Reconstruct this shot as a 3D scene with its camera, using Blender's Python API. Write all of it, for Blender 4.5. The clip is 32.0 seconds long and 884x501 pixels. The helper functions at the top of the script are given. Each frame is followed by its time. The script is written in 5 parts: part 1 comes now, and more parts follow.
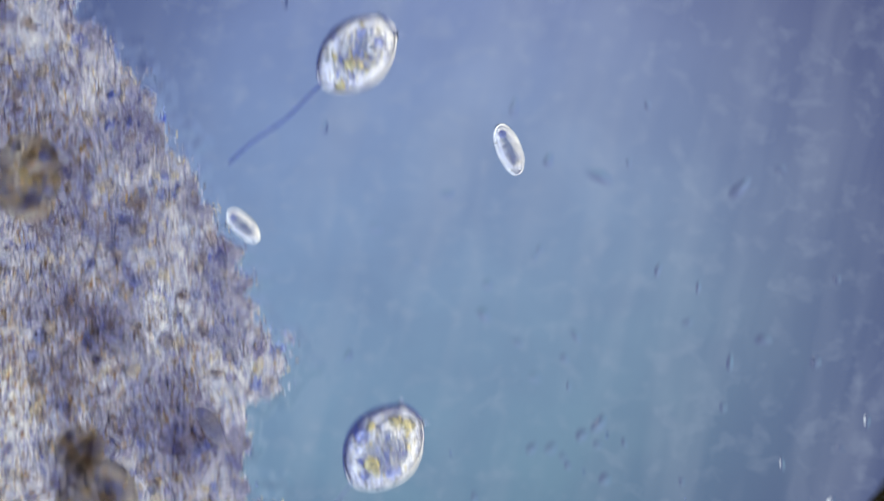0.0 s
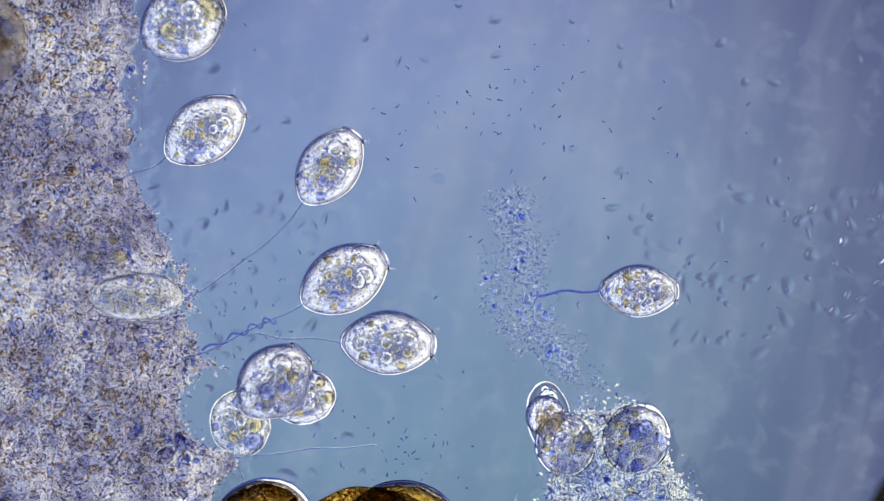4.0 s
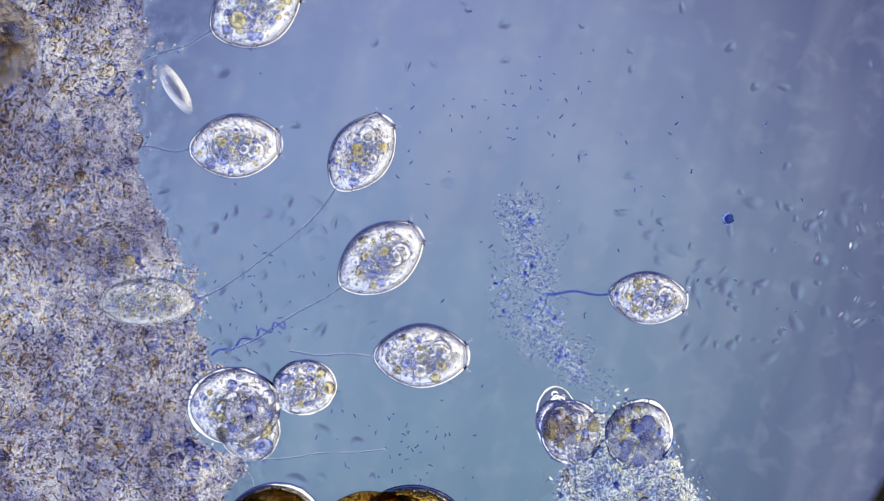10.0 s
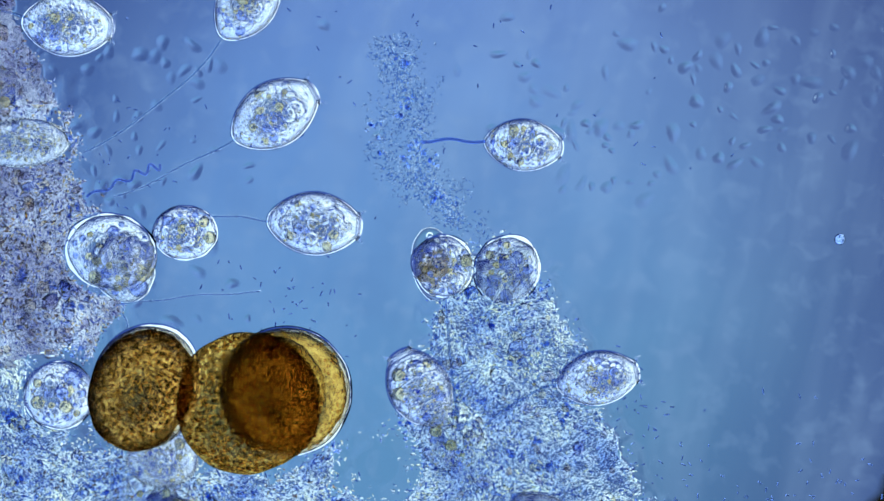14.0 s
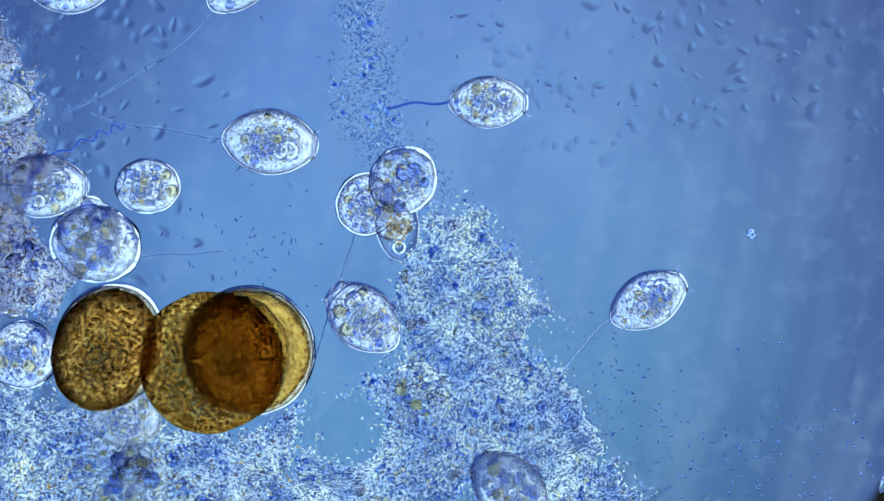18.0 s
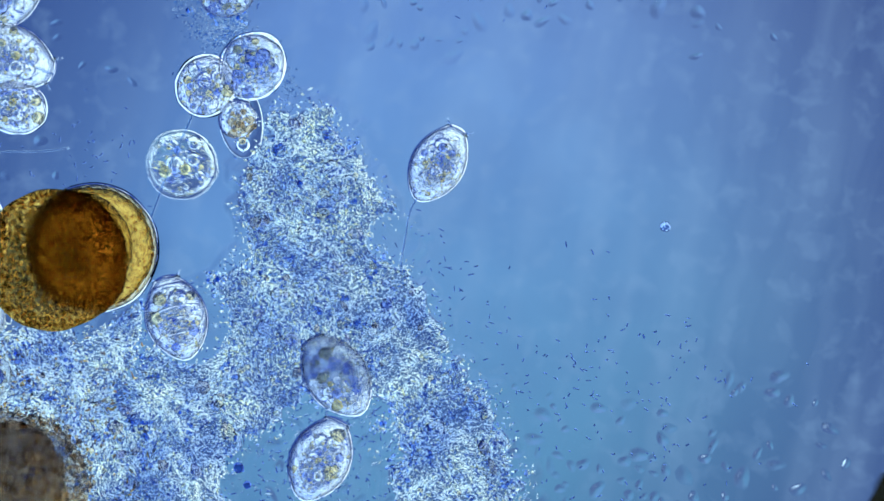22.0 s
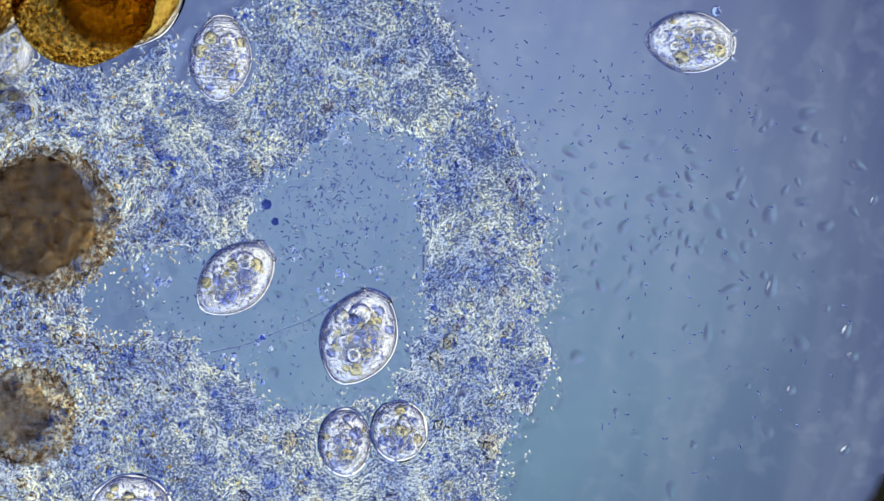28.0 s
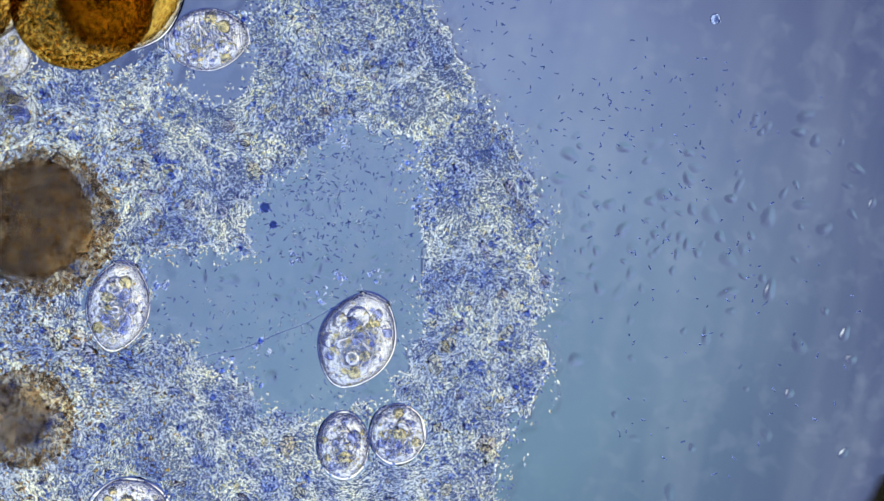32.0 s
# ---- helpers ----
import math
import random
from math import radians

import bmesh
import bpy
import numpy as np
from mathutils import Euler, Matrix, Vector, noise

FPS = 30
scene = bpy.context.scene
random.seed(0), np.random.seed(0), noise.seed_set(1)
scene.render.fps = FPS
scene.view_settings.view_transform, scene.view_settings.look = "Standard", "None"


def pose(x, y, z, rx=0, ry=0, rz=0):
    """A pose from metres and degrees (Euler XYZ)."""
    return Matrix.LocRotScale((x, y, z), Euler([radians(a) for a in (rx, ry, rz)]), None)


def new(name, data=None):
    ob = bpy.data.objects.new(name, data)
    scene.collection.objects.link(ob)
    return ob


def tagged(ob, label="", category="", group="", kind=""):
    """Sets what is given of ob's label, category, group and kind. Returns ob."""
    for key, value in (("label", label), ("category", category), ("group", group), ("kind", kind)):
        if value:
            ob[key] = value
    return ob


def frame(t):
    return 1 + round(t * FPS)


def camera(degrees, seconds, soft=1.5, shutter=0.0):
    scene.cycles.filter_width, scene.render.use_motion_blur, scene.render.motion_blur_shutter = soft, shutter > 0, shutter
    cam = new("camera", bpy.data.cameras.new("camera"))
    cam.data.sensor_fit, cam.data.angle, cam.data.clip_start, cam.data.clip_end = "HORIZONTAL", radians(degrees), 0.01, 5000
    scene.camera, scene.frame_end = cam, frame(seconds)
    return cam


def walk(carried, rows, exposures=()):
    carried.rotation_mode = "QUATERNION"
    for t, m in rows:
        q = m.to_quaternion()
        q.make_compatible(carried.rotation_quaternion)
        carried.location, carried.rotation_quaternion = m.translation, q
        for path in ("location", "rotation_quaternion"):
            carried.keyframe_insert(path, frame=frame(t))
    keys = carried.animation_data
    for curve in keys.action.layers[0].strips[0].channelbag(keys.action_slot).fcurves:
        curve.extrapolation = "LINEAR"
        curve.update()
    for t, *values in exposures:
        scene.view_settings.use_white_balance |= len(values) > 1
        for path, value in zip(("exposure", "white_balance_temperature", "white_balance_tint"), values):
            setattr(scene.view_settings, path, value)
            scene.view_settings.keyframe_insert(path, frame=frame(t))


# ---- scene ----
# A drop of pond water on a glass slide under a phase-contrast microscope.
# One metre here stands for a tenth of a millimetre of the slide.
cam = camera(6.0, 32.0, 1.45, 0.4)
scene.cycles.max_bounces = scene.cycles.transmission_bounces = 40
scene.cycles.transparent_max_bounces = 32
walk(cam, [
    (0.0, pose(-1.931, 5.292, 72.62)),
    (0.1, pose(-1.907, 4.812, 72.62)),
    (0.2, pose(-1.892, 4.542, 72.62)),
    (0.5, pose(-1.891, 4.526, 72.62)),
    (0.7, pose(-1.892, 4.522, 72.62)),
    (0.8, pose(-1.767, 4.375, 72.62)),
    (0.9, pose(-1.742, 4.162, 72.62)),
    (1.0, pose(-1.725, 3.985, 72.62)),
    (1.1, pose(-1.717, 3.952, 72.62)),
    (1.2, pose(-1.707, 3.917, 72.62)),
    (1.3, pose(-1.697, 3.862, 72.62)),
    (1.4, pose(-1.677, 3.712, 72.62)),
    (1.5, pose(-1.654, 3.472, 72.62)),
    (1.6, pose(-1.629, 3.212, 72.62)),
    (1.7, pose(-1.547, 2.962, 72.62)),
    (1.8, pose(-1.459, 2.711, 72.62)),
    (1.9, pose(-1.382, 2.487, 72.62)),
    (2.0, pose(-1.346, 2.395, 72.62)),
    (2.6, pose(-1.346, 2.388, 72.62)),
    (2.7, pose(-1.282, 2.187, 72.62)),
    (2.8, pose(-1.182, 1.837, 72.62)),
    (2.9, pose(-1.087, 1.512, 72.62)),
    (3.0, pose(-1.040, 1.355, 72.62)),
    (3.5, pose(-0.984, 1.334, 72.62)),
    (5.5, pose(-1.007, 1.306, 72.62)),
    (6.0, pose(-0.997, 1.371, 72.62)),
    (6.5, pose(-0.993, 1.393, 72.62)),
    (7.0, pose(-0.993, 1.393, 72.62)),
    (7.5, pose(-0.993, 1.379, 72.62)),
    (7.7, pose(-1.175, 1.475, 72.62)),
    (7.9, pose(-1.294, 1.535, 72.62)),
    (8.0, pose(-1.296, 1.536, 72.62)),
    (8.5, pose(-1.329, 1.534, 72.62)),
    (9.0, pose(-1.329, 1.519, 72.62)),
    (9.3, pose(-1.330, 1.512, 72.62)),
    (9.4, pose(-1.200, 1.440, 72.62)),
    (9.5, pose(-1.075, 1.367, 72.62)),
    (10.0, pose(-1.071, 1.369, 72.62)),
    (10.3, pose(-1.040, 1.345, 72.62)),
    (10.4, pose(-0.958, 1.282, 72.62)),
    (10.5, pose(-0.890, 1.243, 72.62)),
    (11.1, pose(-0.888, 1.244, 72.62)),
    (11.3, pose(-0.700, 1.105, 72.62)),
    (11.5, pose(-0.441, 0.918, 72.62)),
    (11.8, pose(-0.119, 0.702, 72.62)),
    (12.0, pose(-0.020, 0.622, 72.62)),
    (12.2, pose(-0.005, 0.590, 72.62)),
    (12.3, pose(0.000, 0.500, 72.62)),
    (12.4, pose(0.000, 0.260, 72.62)),
    (12.5, pose(0.006, 0.020, 72.62)),
    (13.0, pose(0.000, 0.000, 72.62)),
    (14.0, pose(0.002, 0.007, 72.62)),
    (14.5, pose(0.003, 0.020, 72.62)),
    (16.5, pose(0.003, -0.017, 72.62)),
    (17.0, pose(0.007, -0.048, 72.62)),
    (17.3, pose(0.063, -0.104, 72.62)),
    (17.5, pose(0.143, -0.206, 72.62)),
    (18.0, pose(0.316, -0.340, 72.62)),
    (18.5, pose(0.380, -0.383, 72.62)),
    (19.5, pose(0.377, -0.378, 72.62)),
    (19.8, pose(0.378, -0.320, 72.62)),
    (20.0, pose(0.385, -0.316, 72.62)),
    (20.5, pose(0.387, -0.307, 72.62)),
    (20.7, pose(0.420, -0.335, 72.62)),
    (20.9, pose(0.540, -0.425, 72.62)),
    (21.0, pose(0.624, -0.490, 72.62)),
    (21.3, pose(1.018, -0.755, 72.62)),
    (21.5, pose(1.293, -0.967, 72.62)),
    (21.8, pose(1.580, -1.170, 72.62)),
    (22.0, pose(1.653, -1.220, 72.62)),
    (22.5, pose(1.728, -1.274, 72.62)),
    (23.0, pose(1.859, -1.373, 72.62)),
    (23.5, pose(2.006, -1.474, 72.62)),
    (23.7, pose(2.120, -1.550, 72.62)),
    (23.8, pose(2.175, -1.610, 72.62)),
    (24.0, pose(2.199, -2.129, 72.62)),
    (24.2, pose(2.100, -2.700, 72.62)),
    (24.3, pose(1.990, -2.950, 72.62)),
    (24.5, pose(1.782, -3.182, 72.62)),
    (25.0, pose(1.764, -3.201, 72.62)),
    (25.2, pose(1.725, -3.225, 72.62)),
    (25.5, pose(1.480, -3.405, 72.62)),
    (26.0, pose(1.477, -3.487, 72.62)),
    (26.5, pose(1.429, -3.468, 72.62)),
    (28.5, pose(1.413, -3.489, 72.62)),
    (31.0, pose(1.414, -3.488, 72.62)),
    (31.1, pose(1.414, -3.519, 72.62)),
    (31.5, pose(1.401, -3.490, 72.62)),
    (32.0, pose(1.428, -3.459, 72.62))],
    [(0.0, -0.07, 6350, 4), (3.0, -0.07, 6350, 5), (6.0, -0.07, 6500, 9), (12.0, -0.07, 6450, 8), (12.6, -0.15, 5200, 0), (16.5, -0.15, 4580, -8), (19.0, -0.15, 4620, -7), (20.0, -0.14, 4480, -11), (22.0, -0.12, 4650, -9), (23.0, -0.14, 4450, -11), (24.1, -0.20, 4600, -10), (25.0, -0.13, 5500, -2), (26.0, -0.13, 5950, 1), (28.5, -0.13, 6150, 3), (32.0, -0.13, 6150, 3)])


# ---- light: the microscope's lamp below the slide through its blue filter, plus added unseen bands ----
def lamp_world():
    w = bpy.data.worlds.new("microscope_lamp")
    scene.world = w
    w.use_nodes = True
    nt = w.node_tree
    nt.nodes.clear()
    N, L = nt.nodes.new, nt.links.new
    out, bg = N("ShaderNodeOutputWorld"), N("ShaderNodeBackground")
    tc, sep = N("ShaderNodeTexCoord"), N("ShaderNodeSeparateXYZ")
    L(tc.outputs["Generated"], sep.inputs[0])

    def op(kind, a, b=None):
        n = N("ShaderNodeMath")
        n.operation = kind
        for i, v in enumerate((a, b)):
            if v is None:
                continue
            if isinstance(v, (int, float)):
                n.inputs[i].default_value = v
            else:
                L(v, n.inputs[i])
        return n.outputs[0]

    def mixed(fac, a, b):
        n = N("ShaderNodeMix")
        n.data_type = "RGBA"
        for i, v in ((0, fac), (6, a), (7, b)):
            if isinstance(v, tuple):
                n.inputs[i].default_value = (*v, 1)
            elif isinstance(v, (int, float)):
                n.inputs[i].default_value = v
            else:
                L(v, n.inputs[i])
        return n.outputs[2]

    x, y, z = sep.outputs
    r = op("SQRT", op("ADD", op("MULTIPLY", x, x), op("MULTIPLY", y, y)))
    # the blue field: violet to the sides, greener towards the foot, faint upright streaks of the filter
    side = N("ShaderNodeMapRange")
    L(x, side.inputs[0])
    side.inputs[1].default_value, side.inputs[2].default_value = -0.055, 0.055
    foot = N("ShaderNodeMapRange")
    L(y, foot.inputs[0])
    foot.inputs[1].default_value, foot.inputs[2].default_value = 0.03, -0.03
    top = mixed(side.outputs[0], (0.248, 0.334, 0.655), (0.296, 0.340, 0.555))
    low = mixed(side.outputs[0], (0.215, 0.344, 0.533), (0.188, 0.308, 0.385))
    field = mixed(foot.outputs[0], top, low)
    edge = N("ShaderNodeMapRange")
    edge.interpolation_type = "SMOOTHSTEP"
    L(op("SQRT", op("ADD", op("MULTIPLY", op("ADD", x, 0.003), op("ADD", x, 0.003)), op("MULTIPLY", y, y))), edge.inputs[0])
    edge.inputs[1].default_value, edge.inputs[2].default_value = 0.020, 0.066
    field = mixed(op("MULTIPLY", edge.outputs[0], 0.95), field, (0.095, 0.110, 0.245))
    mp, streak = N("ShaderNodeMapping"), N("ShaderNodeTexNoise")
    lean = N("ShaderNodeMapping")
    L(tc.outputs["Generated"], lean.inputs[0])
    lean.inputs["Rotation"].default_value = (0, 0, 0.22)
    L(lean.outputs[0], mp.inputs[0])
    mp.inputs["Scale"].default_value = (190, 26, 1)
    L(mp.outputs[0], streak.inputs["Vector"])
    streak.inputs["Scale"].default_value, streak.inputs["Detail"].default_value = 1.0, 2
    fade = N("ShaderNodeMapRange")
    L(streak.outputs[0], fade.inputs[0])
    fade.inputs[1].default_value, fade.inputs[2].default_value = 0.45, 0.80
    field = mixed(op("MULTIPLY", fade.outputs[0], 0.26), field, (0.46, 0.50, 0.64))
    # the upper left of the field is dimmer
    dim = N("ShaderNodeMapRange")
    dim.interpolation_type = "SMOOTHSTEP"
    L(op("SUBTRACT", op("MULTIPLY", y, 0.55), x), dim.inputs[0])
    dim.inputs[1].default_value, dim.inputs[2].default_value = 0.024, 0.072
    field = mixed(op("MULTIPLY", dim.outputs[0], 0.80), field, (0.075, 0.10, 0.26))
    blot = N("ShaderNodeTexNoise")
    L(tc.outputs["Generated"], blot.inputs["Vector"])
    blot.inputs["Scale"].default_value, blot.inputs["Detail"].default_value = 95.0, 4
    spot = N("ShaderNodeMapRange")
    L(blot.outputs[0], spot.inputs[0])
    spot.inputs[1].default_value, spot.inputs[2].default_value = 0.35, 0.7
    field = mixed(op("MULTIPLY", spot.outputs[0], 0.18), field, (0.10, 0.13, 0.30))
    fleck = N("ShaderNodeTexNoise")
    L(tc.outputs["Generated"], fleck.inputs["Vector"])
    fleck.inputs["Scale"].default_value, fleck.inputs["Detail"].default_value = 360.0, 2
    tone = N("ShaderNodeMapRange")
    L(fleck.outputs[0], tone.inputs[0])
    tone.inputs[1].default_value, tone.inputs[2].default_value = 0.52, 0.78
    field = mixed(op("MULTIPLY", tone.outputs[0], 0.22), field, (0.42, 0.47, 0.62))
    # the field stop's edge
    ex, ey = op("ADD", x, 0.0009), op("SUBTRACT", y, 0.0016)
    stop = N("ShaderNodeMapRange")
    L(op("SQRT", op("ADD", op("MULTIPLY", ex, ex), op("MULTIPLY", ey, ey))), stop.inputs[0])
    stop.inputs[1].default_value, stop.inputs[2].default_value = 0.0598, 0.0608
    corner = op("MULTIPLY", op("MULTIPLY", op("GREATER_THAN", x, 0.0490), op("LESS_THAN", x, 0.0545)), op("MULTIPLY", op("LESS_THAN", y, -0.0265), op("GREATER_THAN", y, -0.0315)))
    field = mixed(op("MULTIPLY", stop.outputs[0], corner), field, (0.012, 0.010, 0.004))
    # added out of view: white ring for bright rims, dark band for outlines, wide glow
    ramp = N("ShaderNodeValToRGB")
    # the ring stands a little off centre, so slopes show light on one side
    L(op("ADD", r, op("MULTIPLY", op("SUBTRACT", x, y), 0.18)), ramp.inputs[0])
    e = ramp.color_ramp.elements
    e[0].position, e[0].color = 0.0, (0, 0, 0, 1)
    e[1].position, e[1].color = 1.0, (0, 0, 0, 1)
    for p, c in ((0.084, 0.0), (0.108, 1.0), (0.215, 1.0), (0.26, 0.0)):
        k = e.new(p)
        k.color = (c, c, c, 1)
    dark = N("ShaderNodeMapRange")
    L(r, dark.inputs[0])
    dark.inputs[1].default_value, dark.inputs[2].default_value = 0.19, 0.27
    outer_glow = N("ShaderNodeMapRange")
    L(r, outer_glow.inputs[0])
    outer_glow.inputs[1].default_value, outer_glow.inputs[2].default_value = 0.40, 0.55
    # added oblique light, never in view: bright on one side, dark opposite, for relief
    slant = N("ShaderNodeMapRange")
    slant.interpolation_type = "SMOOTHSTEP"
    L(op("SUBTRACT", y, x), slant.inputs[0])
    slant.inputs[1].default_value, slant.inputs[2].default_value = -0.45, 0.65
    warm = N("ShaderNodeMapRange")
    L(op("ADD", x, op("MULTIPLY", y, 0.6)), warm.inputs[0])
    warm.inputs[1].default_value, warm.inputs[2].default_value = -0.15, 0.15
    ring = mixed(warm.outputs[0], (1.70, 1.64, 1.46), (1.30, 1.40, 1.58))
    aside = mixed(slant.outputs[0], (0.08, 0.10, 0.30), (1.45, 1.44, 1.45))
    # evenly grey towards the horizon
    far = N("ShaderNodeMapRange")
    L(r, far.inputs[0])
    far.inputs[1].default_value, far.inputs[2].default_value = 0.88, 0.98
    aside = mixed(far.outputs[0], aside, (0.55, 0.58, 0.66))
    beyond = mixed(outer_glow.outputs[0], (0.060, 0.090, 0.36), aside)
    col = mixed(dark.outputs[0], field, beyond)
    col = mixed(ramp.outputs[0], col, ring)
    below = op("LESS_THAN", z, 0.0)
    col = mixed(below, (0.20, 0.22, 0.27), col)
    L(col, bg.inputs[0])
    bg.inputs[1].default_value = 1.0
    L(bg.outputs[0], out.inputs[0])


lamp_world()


# ---- materials ----
def clear(name, ior, tint, bump=0.0, scale=20.0, milk=0.0, milk_tint=(0.8, 0.8, 0.8), spread=None, detail=4, rough=0.0, patchy=None, twist=0.0):
    """Clear living matter: light is bent on its way through, with some milkiness. spread: tints that differ from piece to piece."""
    m = bpy.data.materials.new(name)
    m.use_nodes = True
    nt = m.node_tree
    nt.nodes.clear()
    N, L = nt.nodes.new, nt.links.new
    out, ref = N("ShaderNodeOutputMaterial"), N("ShaderNodeBsdfRefraction")
    ref.inputs["IOR"].default_value, ref.inputs["Roughness"].default_value = ior, rough
    ref.inputs["Color"].default_value = (*tint, 1)
    tc = N("ShaderNodeTexCoord")
    if spread:
        geo, ramp = N("ShaderNodeNewGeometry"), N("ShaderNodeValToRGB")
        L(geo.outputs["Random Per Island"], ramp.inputs[0])
        ramp.color_ramp.interpolation = "CONSTANT"
        els = ramp.color_ramp.elements
        els[0].color = (*spread[0], 1)
        els[1].position, els[1].color = 1 / len(spread), (*spread[1], 1)
        for i, c in enumerate(spread[2:], 2):
            els.new(i / len(spread)).color = (*c, 1)
        L(ramp.outputs[0], ref.inputs["Color"])
    if patchy:
        nz, ramp = N("ShaderNodeTexNoise"), N("ShaderNodeValToRGB")
        L(tc.outputs["Object"], nz.inputs["Vector"])
        nz.inputs["Scale"].default_value, nz.inputs["Detail"].default_value, nz.inputs["Roughness"].default_value = patchy[0], 7, 0.62
        L(nz.outputs[0], ramp.inputs[0])
        els = ramp.color_ramp.elements
        half = patchy[3] if len(patchy) > 3 else 0.15
        els[0].position, els[0].color = 0.5 - half, (*patchy[1], 1)
        els[1].position, els[1].color = 0.5 + half, (*patchy[2], 1)
        L(ramp.outputs[0], ref.inputs["Color"])
    if bump:
        nz, bp = N("ShaderNodeTexNoise"), N("ShaderNodeBump")
        L(tc.outputs["Object"], nz.inputs["Vector"])
        nz.inputs["Scale"].default_value, nz.inputs["Detail"].default_value, nz.inputs["Distortion"].default_value = scale, detail, twist
        L(nz.outputs[0], bp.inputs["Height"])
        bp.inputs["Strength"].default_value, bp.inputs["Distance"].default_value = 1.0, bump
        L(bp.outputs[0], ref.inputs["Normal"])
    top = ref.outputs[0]
    if milk:
        tr, mx = N("ShaderNodeBsdfTranslucent"), N("ShaderNodeMixShader")
        tr.inputs[0].default_value = (*milk_tint, 1)
        if bump:
            L(bp.outputs[0], tr.inputs["Normal"])
        mx.inputs[0].default_value = milk
        L(top, mx.inputs[1])
        L(tr.outputs[0], mx.inputs[2])
        top = mx.outputs[0]
    L(top, out.inputs[0])
    return m


def plain_glass(name):
    """Flat clear glass: it lets the light straight through and gleams a little."""
    m = bpy.data.materials.new(name)
    m.use_nodes = True
    nt = m.node_tree
    nt.nodes.clear()
    out, tr, gl, mx = (nt.nodes.new(k) for k in ("ShaderNodeOutputMaterial", "ShaderNodeBsdfTransparent", "ShaderNodeBsdfGlossy", "ShaderNodeMixShader"))
    tr.inputs[0].default_value = (0.995, 0.998, 0.996, 1)
    gl.inputs["Roughness"].default_value = 0.02
    mx.inputs[0].default_value = 0.02
    nt.links.new(tr.outputs[0], mx.inputs[1])
    nt.links.new(gl.outputs[0], mx.inputs[2])
    nt.links.new(mx.outputs[0], out.inputs[0])
    return m


GLASS = plain_glass("slide_glass")
PELLICLE = clear("cell_pellicle", 1.042, (1.0, 0.99, 1.0), 0.005, 9)
PLASM = clear("cytoplasm", 1.035, (0.97, 0.965, 0.97), 0.055, 32, 0.07, (0.95, 0.94, 0.95), detail=2, twist=0.6, patchy=(14, (0.84, 0.86, 0.96), (0.99, 0.98, 0.96)))
PLASM_FAINT = clear("faint_cytoplasm", 1.015, (1.0, 1.0, 1.0), 0.06, 24, 0.03, detail=3)
PELLICLE_FAINT = clear("faint_cell_pellicle", 1.014, (1.0, 1.0, 1.0), 0.008, 10)
VACUOLE = clear("vacuole", 1.05, (1.0, 1.0, 1.0), 0.01, 20)
GRANULAR = clear("granular_skin", 1.035, (0.98, 0.97, 0.97), 0.04, 50, 0.04, detail=3)
FOOD = clear("food_vacuole", 1.06, (0.97, 0.92, 0.70), 0.02, 24)
FOOD_DARK = clear("dark_food_vacuole", 1.05, (0.74, 0.78, 0.97), 0.02, 24)
NUCLEUS = clear("nucleus", 1.03, (0.98, 0.98, 1.0), 0.02, 20)
GRANULE = clear("cell_granules", 1.12, (1, 1, 1), spread=[(1, 1, 1), (1, 0.95, 0.7), (0.62, 0.68, 0.95), (1, 0.98, 0.9)])
LIP = clear("lip", 1.10, (1, 1, 1))
HAIR = clear("cilia", 1.05, (0.90, 0.92, 0.98))
STALK = clear("stalk", 1.045, (0.78, 0.83, 0.95), 0.003, 60)
STALK_DARK = clear("dark_stalk", 1.06, (0.50, 0.56, 0.88), 0.003, 60)
DETRITUS = clear("detritus_mat", 1.10, (0.95, 0.95, 0.97), 0.036, 30, 0.05, (0.76, 0.74, 0.76), detail=3, twist=0.8, patchy=(1.5, (0.45, 0.44, 0.58), (0.90, 0.89, 0.92)))
FLOC = clear("floc_mat", 1.09, (0.95, 0.95, 0.97), 0.030, 36, 0.02, (0.92, 0.92, 0.90), detail=1, twist=0.5, patchy=(2.6, (0.54, 0.60, 0.80), (0.95, 0.95, 0.90)))
GRAINS = clear("detritus_grains", 1.085, (1, 1, 1), spread=[(0.96, 0.96, 1), (0.98, 0.90, 0.68), (0.54, 0.58, 0.84), (0.84, 0.82, 0.88), (0.62, 0.55, 0.52), (0.74, 0.76, 0.93), (0.62, 0.60, 0.72), (0.94, 0.92, 0.92)])
FLOC_GRAINS = clear("floc_grains", 1.085, (1, 1, 1), spread=[(1, 1, 0.97), (1.0, 0.98, 0.85), (0.54, 0.60, 0.84), (0.66, 0.72, 0.90), (0.82, 0.86, 0.92), (1, 1, 0.95)])
BACTERIA = clear("bacteria", 1.06, (0.50, 0.56, 0.80))
SPECK = clear("dark_speck", 1.03, (0.42, 0.48, 0.80))
SLIME = clear("slime_film", 1.04, (0.995, 0.997, 1.0))
DOT = clear("soft_lumps", 1.125, (0.985, 0.99, 1.0), rough=0.20)
GEL = clear("gel_lumps", 1.04, (1, 1, 1), 0.016, 30, spread=[(0.97, 0.97, 1.0), (0.86, 0.85, 0.92), (1.0, 0.96, 0.86), (0.82, 0.85, 0.97), (1, 1, 1), (0.88, 0.84, 0.82)])
CLUMP = clear("blue_clumps", 1.06, (1, 1, 1), 0.03, 44, detail=1, spread=[(0.66, 0.73, 0.98), (0.74, 0.80, 0.99), (0.84, 0.88, 1.0)])
